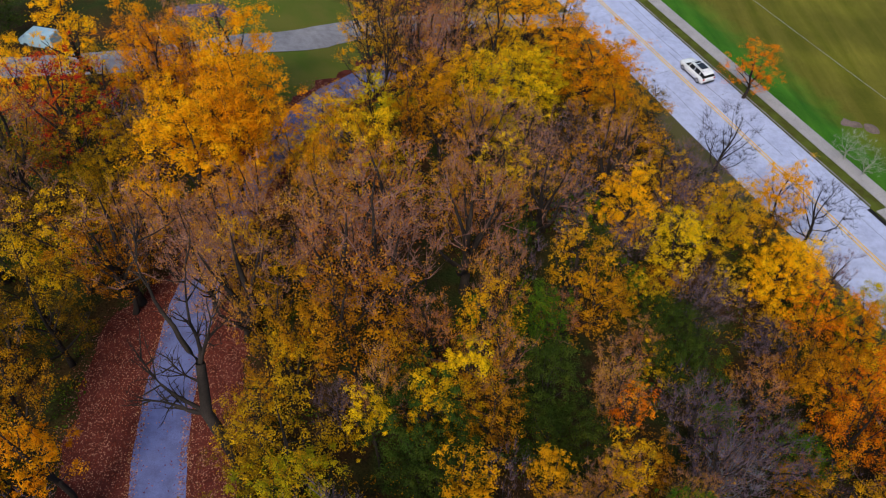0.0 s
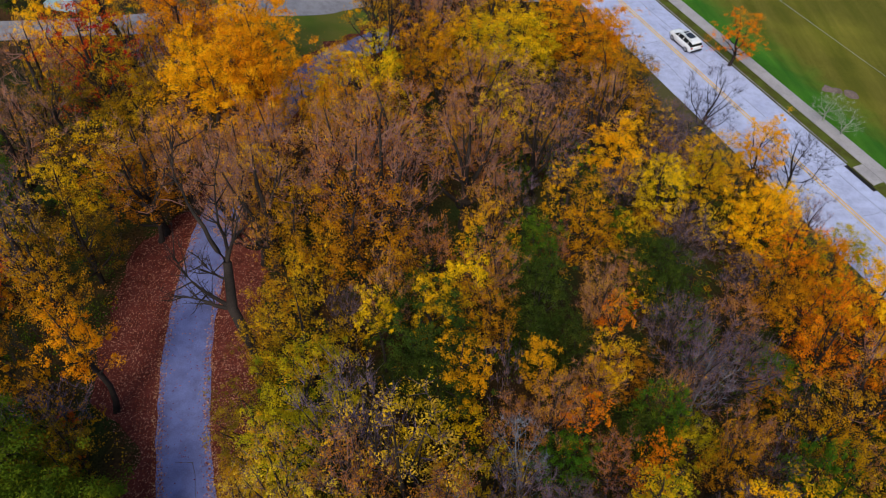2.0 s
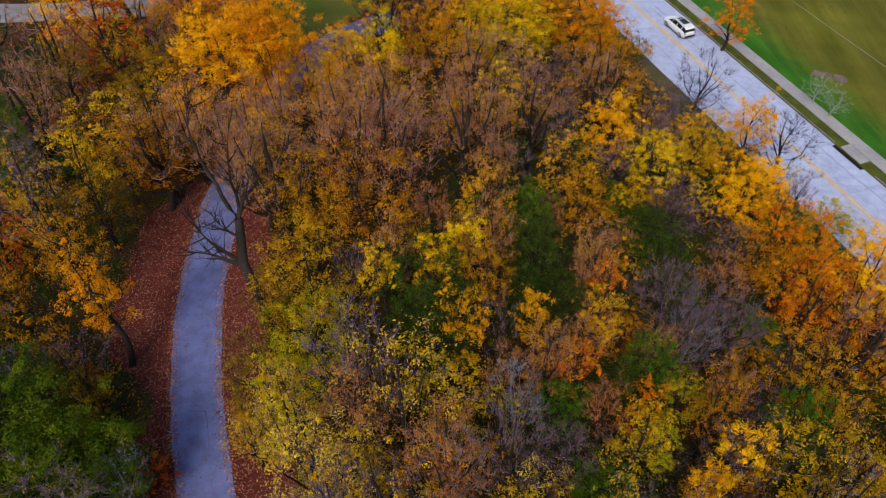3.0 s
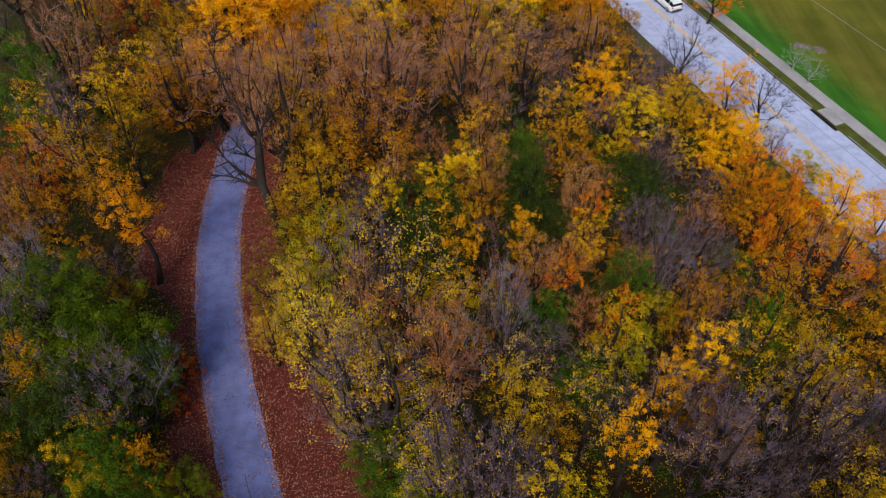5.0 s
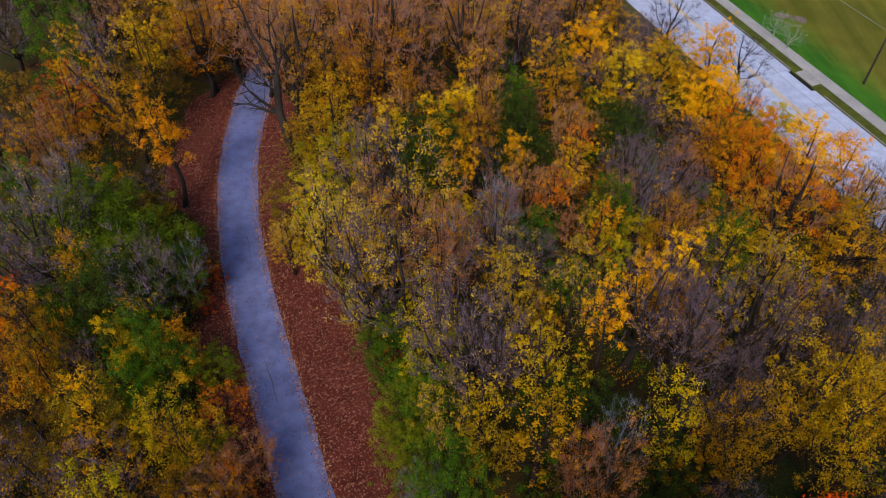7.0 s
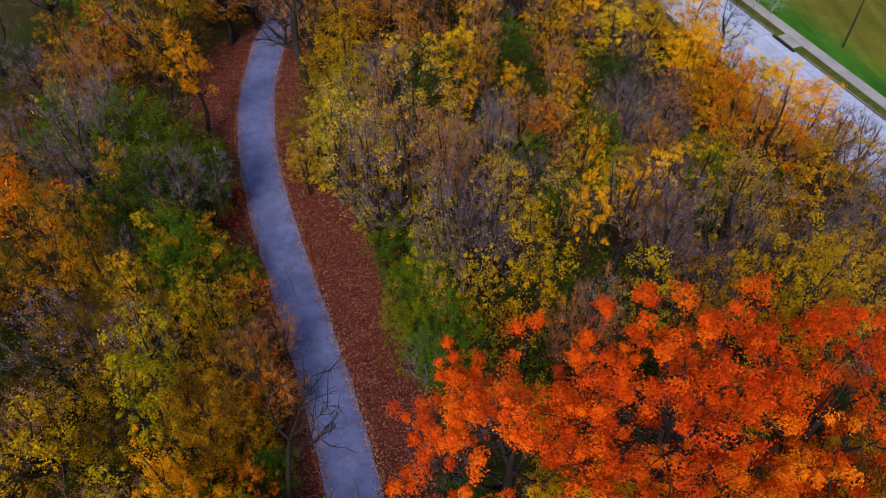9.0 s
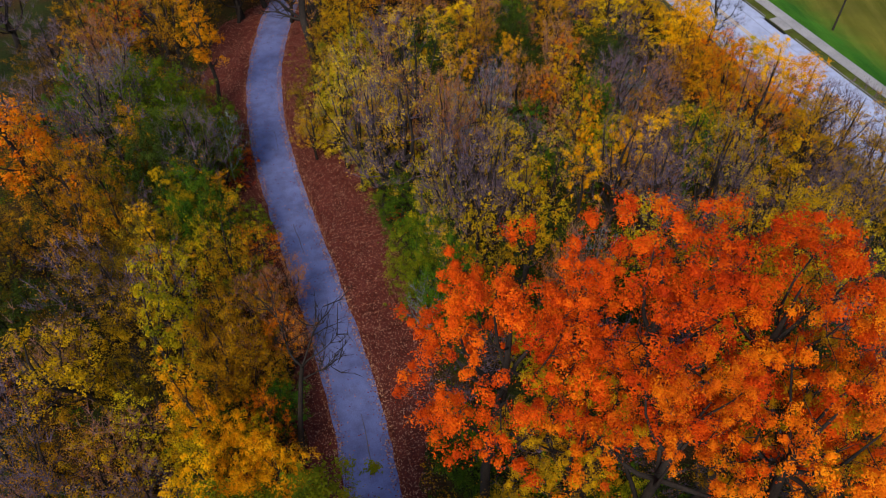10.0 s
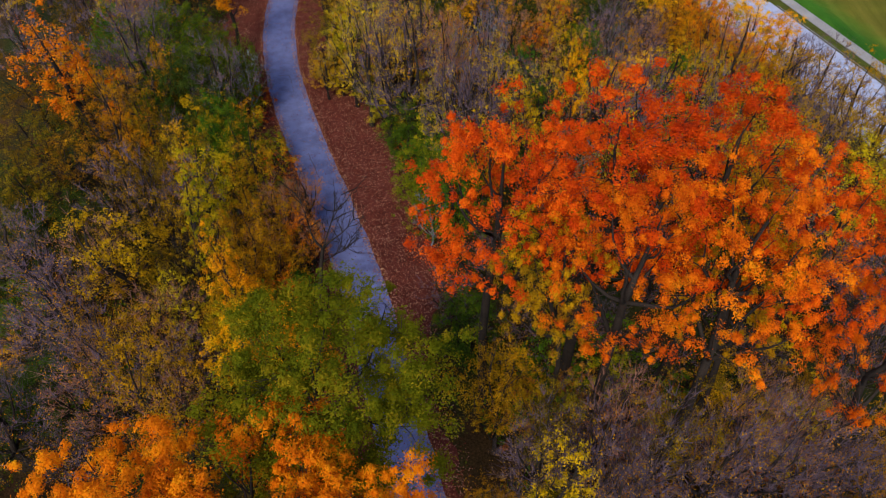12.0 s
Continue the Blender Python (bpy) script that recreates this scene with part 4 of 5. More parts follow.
TREES["bigred"] = [(12.8, -20.8, 22.6, 4.0), (17.2, -22.8, 20.6, 3.2)]
TREES["biggold"] = [(19.0, -27.0, 18.5, 2.8), (7.6, -25.4, 22.0, 3.1), (12.2, -25.4, 22.2, 3.5)]
# added trees inside the maples, standing in for their olive inner leaves
TREES["bigolive"] = [(5.4, -23.4, 19.0, 2.4), (13.6, -24.0, 19.2, 2.6)]
TREES["biggreen"] = [(-5.0, -30.0, 20.8, 4.0)]
TREES["bigfire"] = [(-10.9, -36.2, 19.4, 3.2), (-7.4, -35.9, 19.6, 3.4), (-2.8, -36.4, 19.6, 2.6)]
TREES["dark_b"] = [(-45.0, 64.5, 10, 3.4), (-1.6, 21.2, 7, 2.6), (-0.4, 17.6, 6.5, 2.4), (17.5, 29.5, 7, 2.4), (-25.2, 13.4, 6, 2.0)]
TREES["limbrown"] = [(-31.3, 34.4, 12, 3.2), (-11.8, 28.6, 12, 2.8), (-4.8, 30.6, 13, 4.2), (15.3, 51.0, 12, 3.4), (8.0, 42.6, 11, 3.0), (29.2, 20.0, 14, 3.4), (-32.0, 41.5, 12, 3.0), (-21.0, 32.0, 11, 3.0), (1.5, 35.0, 12, 3.4)]
TREES["limbgrey"] = [(-2.9, 3.2, 13, 3.4), (1.8, -1.6, 13, 3.0), (-26.0, 9.0, 11, 2.8), (21.5, 5.0, 13, 2.8), (12.5, 3.0, 12, 2.8), (-27.0, 25.0, 11, 2.8)]
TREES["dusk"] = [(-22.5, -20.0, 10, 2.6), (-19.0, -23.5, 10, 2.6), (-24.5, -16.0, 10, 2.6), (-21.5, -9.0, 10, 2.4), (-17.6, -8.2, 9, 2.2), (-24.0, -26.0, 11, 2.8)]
TREES["dark_c"] = [(8.3, 20.6, 6.0, 2.0), (12.1, 15.0, 6.0, 1.9), (17.0, 32.0, 6.5, 2.4)]
TREES["rust_f"] = [(10.7, 23.6, 8.5, 1.9), (9.6, 18.6, 7.5, 1.6), (14.2, 18.0, 8, 1.7), (18.0, 15.0, 9, 1.8)]
TREES["sparseor_e"] = [(11.2, 22.4, 8.5, 1.5), (11.6, 12.6, 8, 1.5), (8.0, 14.6, 8, 1.4)]
TREES["twig_e"] = [(20.0, 21.0, 9, 2.6), (16.0, 4.0, 9, 2.6), (16.8, 9.3, 9, 2.4)]
TREES["lime"] = [(-1.8, -3.6, 6.5, 1.8), (-1.4, -5.8, 5.5, 1.6)]
TREES["green_b"] = [(-3.2, 1.6, 5.5, 1.7), (-0.6, -2.0, 5.5, 1.8), (0.2, -4.6, 6, 1.8)]
TREES["yelgreen_d"] = [(-4.8, 5.0, 5, 1.6), (-0.4, -0.6, 7, 1.6)]
TREES["deadpale"] = [(4.0, 11.4, 9, 1.8), (10.1, -5.2, 8, 1.5), (-26.0, 12.7, 9, 1.6), (-19.1, 4.6, 7.5, 1.5), (-1.1, -8.2, 6, 1.3), (17.3, 19.9, 8, 1.8), (1.0, 7.0, 10.5, 1.6), (-16.9, 7.0, 7, 1.2)]
TREES["sparsegold_b"] = [(-22.6, 6.2, 9, 1.3), (-19.6, -4.2, 9, 1.3), (-18.4, -6.4, 8, 1.3), (-22.8, -2.2, 8.5, 1.4)]
TREES["sparsegold_c"] = [(-16.2, 0.8, 6.5, 1.3), (-18.8, 2.8, 6.5, 1.3), (-23.2, 6.4, 8.5, 1.1)]
TREES["lemon_k"] = [(-19.6, 0.4, 7.5, 0.9), (-18.3, -0.9, 6.5, 1.0)]
TREES["lime_b"] = [(-13.6, -5.2, 4, 1.5), (-14.2, 0.6, 3.6, 1.2)]
TREES["gold_i"] = [(-10.6, -20.2, 8, 1.5), (-12.2, -22.2, 9, 1.5)]
TREES["olive_j"] = [(-11.8, -10.4, 7, 1.6), (-13.6, -12.0, 8, 1.7), (-10.8, -14.2, 6.5, 1.4)]
TREES["lemon_j"] = [(-12.8, -18.8, 8, 1.5)]
TREES["brownhaze"] = [(-17.0, -19.4, 8, 2.2), (-19.5, -24.4, 9, 2.4), (-15.2, -24.6, 8, 2.0), (-22.0, -14.0, 9, 2.2), (-12.2, -9.0, 7, 1.6)]
TREES["dark_d"] = [(6.4, -2.6, 5.5, 2.0), (9.0, -3.0, 5.0, 2.0), (12.5, -6.5, 5.5, 2.0), (-26.0, -9.0, 6, 2.2), (-22.8, -23.0, 6, 2.2)]
TREES["yelgreen_b"] = [(-5.6, 8.0, 5.5, 1.9)]
TREES["gold_d"] = [(28.4, 40.6, 9.5, 2.4), (32.6, 34.6, 9, 2.2)]
TREES["lemon_g"] = [(24.6, 45.4, 9, 2.4)]
TREES["sparseor_c"] = [(30.2, 36.2, 9.5, 2.4), (36.0, 31.4, 9, 2.4), (29.1, 26.8, 12, 2.9)]
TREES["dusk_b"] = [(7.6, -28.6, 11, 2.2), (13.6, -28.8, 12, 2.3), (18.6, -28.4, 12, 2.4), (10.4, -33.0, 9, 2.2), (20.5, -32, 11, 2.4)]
TREES["twig_f"] = [(10.6, -28.6, 12, 2.3), (16.2, -28.8, 12, 2.4), (4.8, -28.4, 10, 2.0), (14.5, -33, 10, 2.4)]
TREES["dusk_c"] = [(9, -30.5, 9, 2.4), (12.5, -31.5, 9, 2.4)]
TREES["yelgreen_e"] = [(6, -30.8, 7, 1.7)]
TREES["twig_d"] = [(40.5, 21.5, 12, 3.0), (44.5, 14.0, 12, 3.0), (39.5, 14.5, 12, 2.8), (46.5, 8.0, 12, 3.0)]
TREES["olive_e"] = [(43.0, 18.0, 12, 3.0), (41.8, 10.0, 12, 3.0), (36.5, 9.5, 13, 3.0), (44.0, 3.0, 12, 3.0)]
TREES["twig_g"] = [(38.5, 24.5, 11, 2.8), (36.0, 19.5, 12, 2.8)]
TREES["rust_c"] = [(-4.8, 8.6, 12, 2.4), (-0.6, 5.4, 12, 2.3), (-3, 66, 12, 3.6), (-7, 69, 11, 3.0)]
TREES["sparse_d"] = [(-18.4, -5.6, 10, 2.0), (-20.0, -9.4, 10, 2.0), (-20.4, -15.9, 12, 2.0)]
TREES["sparse_c"] = [(5.5, 71, 12, 3.4), (3.0, 79.5, 11, 3.4)]
TREES["bare_b"] = [(-5.0, 62.0, 12, 3.0), (1.5, 73.5, 12, 3.4)]
TREES["rust_b"] = [(-18.9, 34.5, 10, 3.0), (-14.0, 33.8, 10, 2.8)]
TREES["twig_b"] = [(-4.6, 11.6, 13, 2.5), (-4.8, 3.4, 13, 2.2), (1.0, 67.0, 12, 3.4), (-2.0, 60.5, 11, 3.0), (20.2, 36.1, 8, 2.9), (24.8, 33.1, 7, 2.4)]
grow = random.Random(4)
for kind, group in TREES.items():
    for x, y, h, r in group:
        k = kind.split("_")[0]
        if y < 14:                                   # nearer trees have turned a paler yellow
            k = ({"yellow": "olive", "sparse": "murky", "gold": "sparsegold"} if x < -12 and y > -14 else {"yellow": "thinlemon", "sparse": "thinlemon"}).get(k, k)
        elif x < -20 and y < 42:                     # west of the path: shade put into darker olive leaves
            k = {"olive": "murky"}.get(k, k)
        if k == "twig" and y > 20 and x < 12:
            k = "brownhaze"
        inside = 2 < x < 34 and 0 < y < 48
        plant(k, x, y, h, r * (0.95 if inside else 1.12), random.Random(int(x * 100) * 7919 + int(y * 100)))

# the rest of the wood between them: lower trees inside, taller ones out of sight
PATH_XY = np.array([(p.x, p.y) for p in PATH_LINE])
DRIVE_XY = np.array([(p.x, p.y) for p in DRIVE_LINE])


def free(x, y, gap):
    s = across(x, y)
    if s > 49 - gap * 0.5:
        return False
    d = np.hypot(PATH_XY[:, 0] - x, PATH_XY[:, 1] - y)
    i = int(d.argmin())
    p, q = PATH_LINE[i], PATH_LINE[min(i + 1, len(PATH_LINE) - 1)] - PATH_LINE[max(i - 1, 0)]
    right = (q.y * (x - p.x) - q.x * (y - p.y)) > 0
    if d[i] < (litter_right(p) if right else litter_left(p)) + (0.3 if right else 0.8) * gap:
        return False
    if np.hypot(DRIVE_XY[:, 0] - x, DRIVE_XY[:, 1] - y).min() < 2.4 + 0.5 * gap:
        return False
    if ((x + 12) / 5) ** 2 + ((y - 56) / 11) ** 2 < 1 or ((x + 20) / 9) ** 2 + ((y - 70) / 5) ** 2 < 1:
        return False
    return True


def fill(count, x0, x1, y0, y1, kinds, hs, rs, close, seed):
    rng = random.Random(seed)
    made = tries = 0
    while made < count and tries < count * 40:
        tries += 1
        x, y = rng.uniform(x0, x1), rng.uniform(y0, y1)
        r = rng.uniform(*rs)
        if not free(x, y, r) or any((x - a) ** 2 + (y - b) ** 2 < (close * (r + c)) ** 2 for a, b, c in STANDS):
            continue
        plant(rng.choice(kinds), x, y, rng.uniform(*hs), r, rng)
        made += 1


fill(40, -34, 4, 18, 62, ["sparse", "rust", "olive", "bronze", "twig", "rust", "sparse"], (6, 9), (1.5, 2.3), 0.55, 101)
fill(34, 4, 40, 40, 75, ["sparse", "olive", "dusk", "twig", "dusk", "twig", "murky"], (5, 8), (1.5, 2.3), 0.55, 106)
fill(46, 2, 34, 2, 42, ["dark", "twig", "bronze", "dusk", "rust", "sparse", "green", "brush"], (4, 7), (1.4, 2.2), 0.5, 107)
fill(34, 0, 34, -14, 18, ["thinlemon", "twig", "dark", "twig", "twig", "rust", "yelgreen", "twig"], (5, 9), (1.3, 2.2), 0.5, 102)
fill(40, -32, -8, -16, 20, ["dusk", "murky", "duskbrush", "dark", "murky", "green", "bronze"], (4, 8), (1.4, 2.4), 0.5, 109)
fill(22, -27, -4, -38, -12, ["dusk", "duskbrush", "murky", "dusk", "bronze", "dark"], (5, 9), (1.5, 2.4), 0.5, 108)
fill(20, 0, 25, -38, -12, ["twig", "brush", "olive", "twig", "bronze", "twig"], (5, 9), (1.5, 2.4), 0.5, 112)
fill(26, 24, 56, -25, 32, ["twig", "olive", "twig", "bronze", "dusk", "twig"], (9, 13), (2.0, 3.0), 0.6, 110)
fill(20, -75, 45, -75, 105, ["olive", "rust", "twig", "bronze", "sparse"], (9, 13), (2.4, 3.6), 0.85, 103)
fill(80, -32, 38, -44, 62, ["brush", "brush", "brush", "shrub", "shrubyel"], (2.0, 4.5), (1.4, 2.6), 0.24, 104)
fill(46, -30, 38, -38, 62, ["shrub", "shrubyel", "shrubbrown", "shrub"], (1.4, 3.0), (0.9, 1.7), 0.2, 105)
for kind, x, y, h, r in (("shrub", -23.2, 13.5, 2.6, 1.8), ("shrub", -21.8, 11.6, 2.2, 1.5), ("shrubred", -22.6, 15.6, 1.6, 0.9), ("shrubred", -21.6, 12.9, 1.3, 0.8), ("shrubred", -3.4, 2.6, 1.6, 0.8),
                         ("shrub", -2.6, 0.4, 3.0, 1.6), ("shrub", -10.2, 19.0, 3.2, 1.5), ("shrub", -8.6, 17.6, 3.4, 1.5), ("shrubyel", -9.6, 13.9, 5.2, 1.6)):
    plant(kind, x, y, h, r, grow)

under = random.Random(31)
for kind, n, x0, x1, y0, y1 in (("brush", 32, 3.0, 22, -38, -19), ("shrubbrown", 22, 3.0, 20, -38, -20), ("shrub", 9, 2.5, 14, -34, -14), ("duskbrush", 10, -18, -4.5, -42, -24), ("twig", 12, 5, 21, -36, -24)):
    for _ in range(n):
        x, y = under.uniform(x0, x1), under.uniform(y0, y1)
        if free(x, y, 1.2):
            h = under.uniform(5, 8) if kind == "twig" else under.uniform(2.2, 4.6)
            plant(kind, x, y, h, under.uniform(1.5, 2.4), under)

# low growth on the woodland floor
def undergrowth(name, label, count, leaves, patch, seed, tall, size):
    rng = random.Random(seed)
    spots = []
    while count:
        x, y = rng.uniform(-38, 46), rng.uniform(-46, 64)
        if noise.noise((x * 0.13, y * 0.13, seed)) < patch or not free(x, y, 0.4):
            continue
        count -= 1
        z = terrain(x, y)
        wide, up = rng.uniform(0.3, 0.8), rng.uniform(0.15, tall)
        for _ in range(34):
            d = Vector((rng.gauss(0, 1), rng.gauss(0, 1), abs(rng.gauss(0.2, 0.8)))).normalized()
            spots.append(((x + d.x * wide, y + d.y * wide, z + 0.05 + d.z * up * rng.uniform(0.4, 1.0)), d))
    me = leaf_mesh(name, spots, size, rng)
    me.materials.append(LEAF[leaves])
    tagged(new(name, me), label, "undergrowth", kind="stuff")


undergrowth("green_undergrowth", "low green brambles and weeds on the woodland floor", 2300, "green", -0.05, 41, 0.9, 0.13)
undergrowth("brown_undergrowth", "withered brown weeds and saplings on the woodland floor", 1500, "bronze", 0.0, 57, 0.8, 0.12)

# fallen leaves on the verges and the path
def fallen(count, lo, hi, sizes, name, seed, label):
    rng = random.Random(seed)
    spots = []
    while len(spots) < count:
        i = rng.randrange(1, len(PATH_LINE) - 1)
        p, q = PATH_LINE[i], (PATH_LINE[i + 1] - PATH_LINE[i - 1]).normalized()
        if not -45 < p.y < 60:
            continue
        side = Vector((q.y, -q.x, 0))
        d = rng.uniform(lo, hi)
        if rng.random() < 0.5:
            d = -d
        over = 1.3 * rng.random() ** 2
        if d > litter_right(p) + over or -d > litter_left(p) + over:
            continue
        w = p + side * d + q * rng.uniform(-.5, .5)
        spots.append(((w.x, w.y, terrain(w.x, w.y) + (0.105 if abs(d) < 1.6 else 0.07)), (0, 0, 1)))
    me = leaf_mesh(name, spots, sizes, rng, 2.5, 1)
    me.materials.append(LITTER_LEAF)
    ob = new(name, me)
    return tagged(ob, label, "fallen leaves", kind="stuff")


fallen(64000, 1.6, 8.0, 0.072, "fallen_leaves", 7, "reddish-brown fallen leaves scattered over the verges")
fallen(13000, 1.2, 1.9, 0.085, "leaves_along_the_edges", 9, "reddish-brown leaves blown along the edges of the path")
fallen(2600, 0.9, 1.7, 0.075, "leaves_over_the_edge", 10, "thin scatter of brown leaves over the path margins")
fallen(900, 0.0, 1.45, 0.085, "leaves_on_path", 8, "few pale fallen leaves scattered on the asphalt path")

# ---------------------------------------------------------------- the leaning tree beside the path
def leaning_tree(seed, label, m, stem, ends):
    """A bare tree: its stem as places and radii, then the limbs as the stem's place where they start, their way and their radius."""
    rng = random.Random(seed)
    V = Vector
    top = tagged(new("leaning_tree"), label, "tree")
    wood = Wood()
    wood.limb([V(p) for p, _ in stem], [r for _, r in stem], 10)
    mesh_object("trunk", [tuple(v) for v in wood.v], wood.f, BARK, top, True)
    for i, way, rad in ends:
        wood = Wood()
        pts = [V(stem[i][0])]
        for q in way:
            pts += bent(pts[-1], V(q), rng.uniform(-0.1, 0.15), 3, rng)[1:]
        n = len(pts) - 1
        wood.limb(pts, [rad * (1 - 0.88 * k / n) for k in range(n + 1)], 6)
        for k in range(5 + 3 * len(way)):
            a = rng.randrange(2, n + 1)
            along = (pts[a] - pts[a - 1]).normalized()
            w = (along * 0.8 + V((rng.gauss(0, 0.7), rng.gauss(0, 0.7), rng.gauss(0.35, 0.5)))).normalized() * rng.uniform(0.8, 1.9)
            twig = bent(pts[a], pts[a] + w, 0.1, 2, rng)
            wood.limb(twig, [min(0.05, rad * 0.4), 0.03, 0.01], 4)
            for j in range(4):
                e = (w.normalized() * 0.6 + V((rng.gauss(0, .7), rng.gauss(0, .7), rng.gauss(0.3, 0.6)))).normalized() * rng.uniform(0.3, 0.8)
                wood.limb([twig[1 + j % 2], twig[1 + j % 2] + e], [0.02, 0.006], 3)
        mesh_object("limb", [tuple(v) for v in wood.v], wood.f, BARK, top, True)
    top.matrix_basis = m


leaning_tree(77, "dark leafless tree leaning over the path", pose(-11.0, 18.2, terrain(-11.0, 18.2)),
             [((0, 0, -0.4), 0.46), ((-0.2, 0.4, 2.0), 0.38), ((-0.4, 0.7, 3.9), 0.34), ((-1.0, 1.0, 7.6), 0.30), ((-1.05, 1.9, 9.0), 0.27), ((-1.05, 2.4, 10.0), 0.24)],
             [(3, ((-2.4, 1.2, 7.9), (-3.8, 1.4, 8.1)), 0.15), (3, ((-2.3, 1.4, 8.4), (-3.4, 2.0, 9.2), (-4.0, 2.6, 10.2)), 0.14), (4, ((-1.9, 2.1, 9.4), (-2.7, 2.5, 9.9)), 0.09),
              (5, ((-2.1, 3.3, 11.8), (-3.0, 4.2, 13.6), (-3.3, 5.2, 15.8)), 0.16), (5, ((-1.3, 3.4, 12.0), (-1.1, 4.8, 14.8)), 0.14), (5, ((-0.4, 2.9, 11.6), (0.0, 3.6, 12.8)), 0.12)])
leaning_tree(78, "small bare crooked tree reaching over the path edge", pose(-8.4, -17.0, terrain(-8.4, -17.0)),
             [((0, 0, -0.4), 0.19), ((0.2, 0.2, 2.2), 0.16), ((0.4, 0.4, 4.2), 0.14), ((0.8, 0.8, 7.2), 0.12), ((1.0, 0.95, 8.3), 0.11)],
             [(4, ((1.9, 1.3, 9.0), (2.9, 1.9, 9.8)), 0.07), (4, ((0.3, 1.5, 9.6), (-0.3, 2.5, 11.2)), 0.08), (4, ((1.6, 1.8, 9.8), (2.2, 2.8, 11.0)), 0.06), (3, ((1.9, 0.9, 8.0), (2.9, 1.0, 8.6)), 0.05)])

# ---------------------------------------------------------------- pole in the field, overhead cable
def post(name, x, y, height, r0, r1, mat, label, category, lamp=False):
    z = terrain(x, y)
    top = tagged(new(name), label, category)
    w = Wood()
    w.limb([Vector((0, 0, -0.5)), Vector((0, 0, height * 0.5)), Vector((0, 0, height))], [r0, (r0 + r1) / 2, r1], 10)
    w.f.append(tuple(range(20, 30)))
    mesh_object("shaft", [tuple(v) for v in w.v], w.f, mat, top, True)
    top.matrix_basis = pose(x, y, z)
    return top, z


field_pole, _ = post("field_pole", 53.6, 53.9, 8.0, 0.15, 0.10, POLE_DARK, "slender dark wooden pole standing in the grass", "pole")
bm = bmesh.new()
bmesh.ops.create_cone(bm, segments=10, radius1=0.14, radius2=0.02, depth=0.12, cap_ends=True, matrix=Matrix.Translation((0, 0, 8.06)))
part("cap", bm, STEEL, field_pole)
line_ends = []
for s_at, a_at in ((59.3, -150.0), (58.6, 40.0)):
    s_pole = 65.6
    x, y = place(s_pole, a_at)
    top, z = post("utility_pole", x, y, 14.6, 0.19, 0.13, POLE_DARK, "tall wooden utility pole with a long arm", "utility pole")
    arm = Wood()
    dx, dy = place(s_at - s_pole, 0)
    arm.limb([Vector((0, 0, 13.9)), Vector((dx * 0.5, dy * 0.5, 14.1)), Vector((dx, dy, 14.15))], [0.09, 0.08, 0.06], 8)
    mesh_object("arm", [tuple(v) for v in arm.v], arm.f, STEEL, top, True)
    line_ends.append(Vector((x + dx, y + dy, z + 14.1)))
w = Wood()
pts = []
for i in range(41):
    t = i / 40
    p = line_ends[0].lerp(line_ends[1], t)
    p.z -= 1.6 * 4 * t * (1 - t)
    pts.append(p)
w.limb(pts, [0.013] * 41, 5)
wire = mesh_object("overhead_cable", [tuple(v) for v in w.v], w.f, CABLE, None, True)
tagged(wire, "pale overhead cable strung along the road", "cable")

# ---------------------------------------------------------------- white estate car on the far lane
PAINT = surface("white_car_paint", (0.78, 0.79, 0.80), (0.84, 0.85, 0.86), 1.5, 30, 0.22, 0.6, 0.0005)
GLASS = surface("dark_car_glass", (0.012, 0.014, 0.017), (0.02, 0.022, 0.026), 2, 20, 0.08, 0.6, 0.0002)
RUBBER = surface("tyre_rubber", (0.02, 0.02, 0.02), (0.035, 0.035, 0.035), 5, 40, 0.9, 0.2, 0.002)
ALLOY = surface("alloy", (0.35, 0.35, 0.36), (0.5, 0.5, 0.5), 6, 40, 0.35, 0.5, 0.001, 0.8)
TRIM = surface("black_trim", (0.02, 0.02, 0.02), (0.04, 0.04, 0.04), 4, 30, 0.6, 0.3, 0.001)
RED_LENS = surface("red_lens", (0.35, 0.01, 0.01), (0.45, 0.02, 0.02), 4, 30, 0.2, 0.5, 0.0005)
CLEAR_LENS = surface("clear_lens", (0.55, 0.57, 0.6), (0.7, 0.72, 0.74), 4, 30, 0.1, 0.6, 0.0005)


def loft(rings, close=True):
    bm = bmesh.new()
    vs = [[bm.verts.new(p) for p in ring] for ring in rings]
    n = len(rings[0])
    for a, b in zip(vs, vs[1:]):
        for k in range(n if close else n - 1):
            bm.faces.new((a[k], a[(k + 1) % n], b[(k + 1) % n], b[k]))
    if close:
        bm.faces.new(vs[0])
        bm.faces.new(vs[-1])
    bmesh.ops.recalc_face_normals(bm, faces=bm.faces)
    return bm


def box(x0, x1, y0, y1, z0, z1, bevel=0.02):
    bm = bmesh.new()
    bmesh.ops.create_cube(bm, size=1, matrix=Matrix.LocRotScale(((x0 + x1) / 2, (y0 + y1) / 2, (z0 + z1) / 2), None, (x1 - x0, y1 - y0, z1 - z0)))
    if bevel:
        bmesh.ops.bevel(bm, geom=bm.edges[:], offset=bevel, segments=2, affect="EDGES")
    return bm


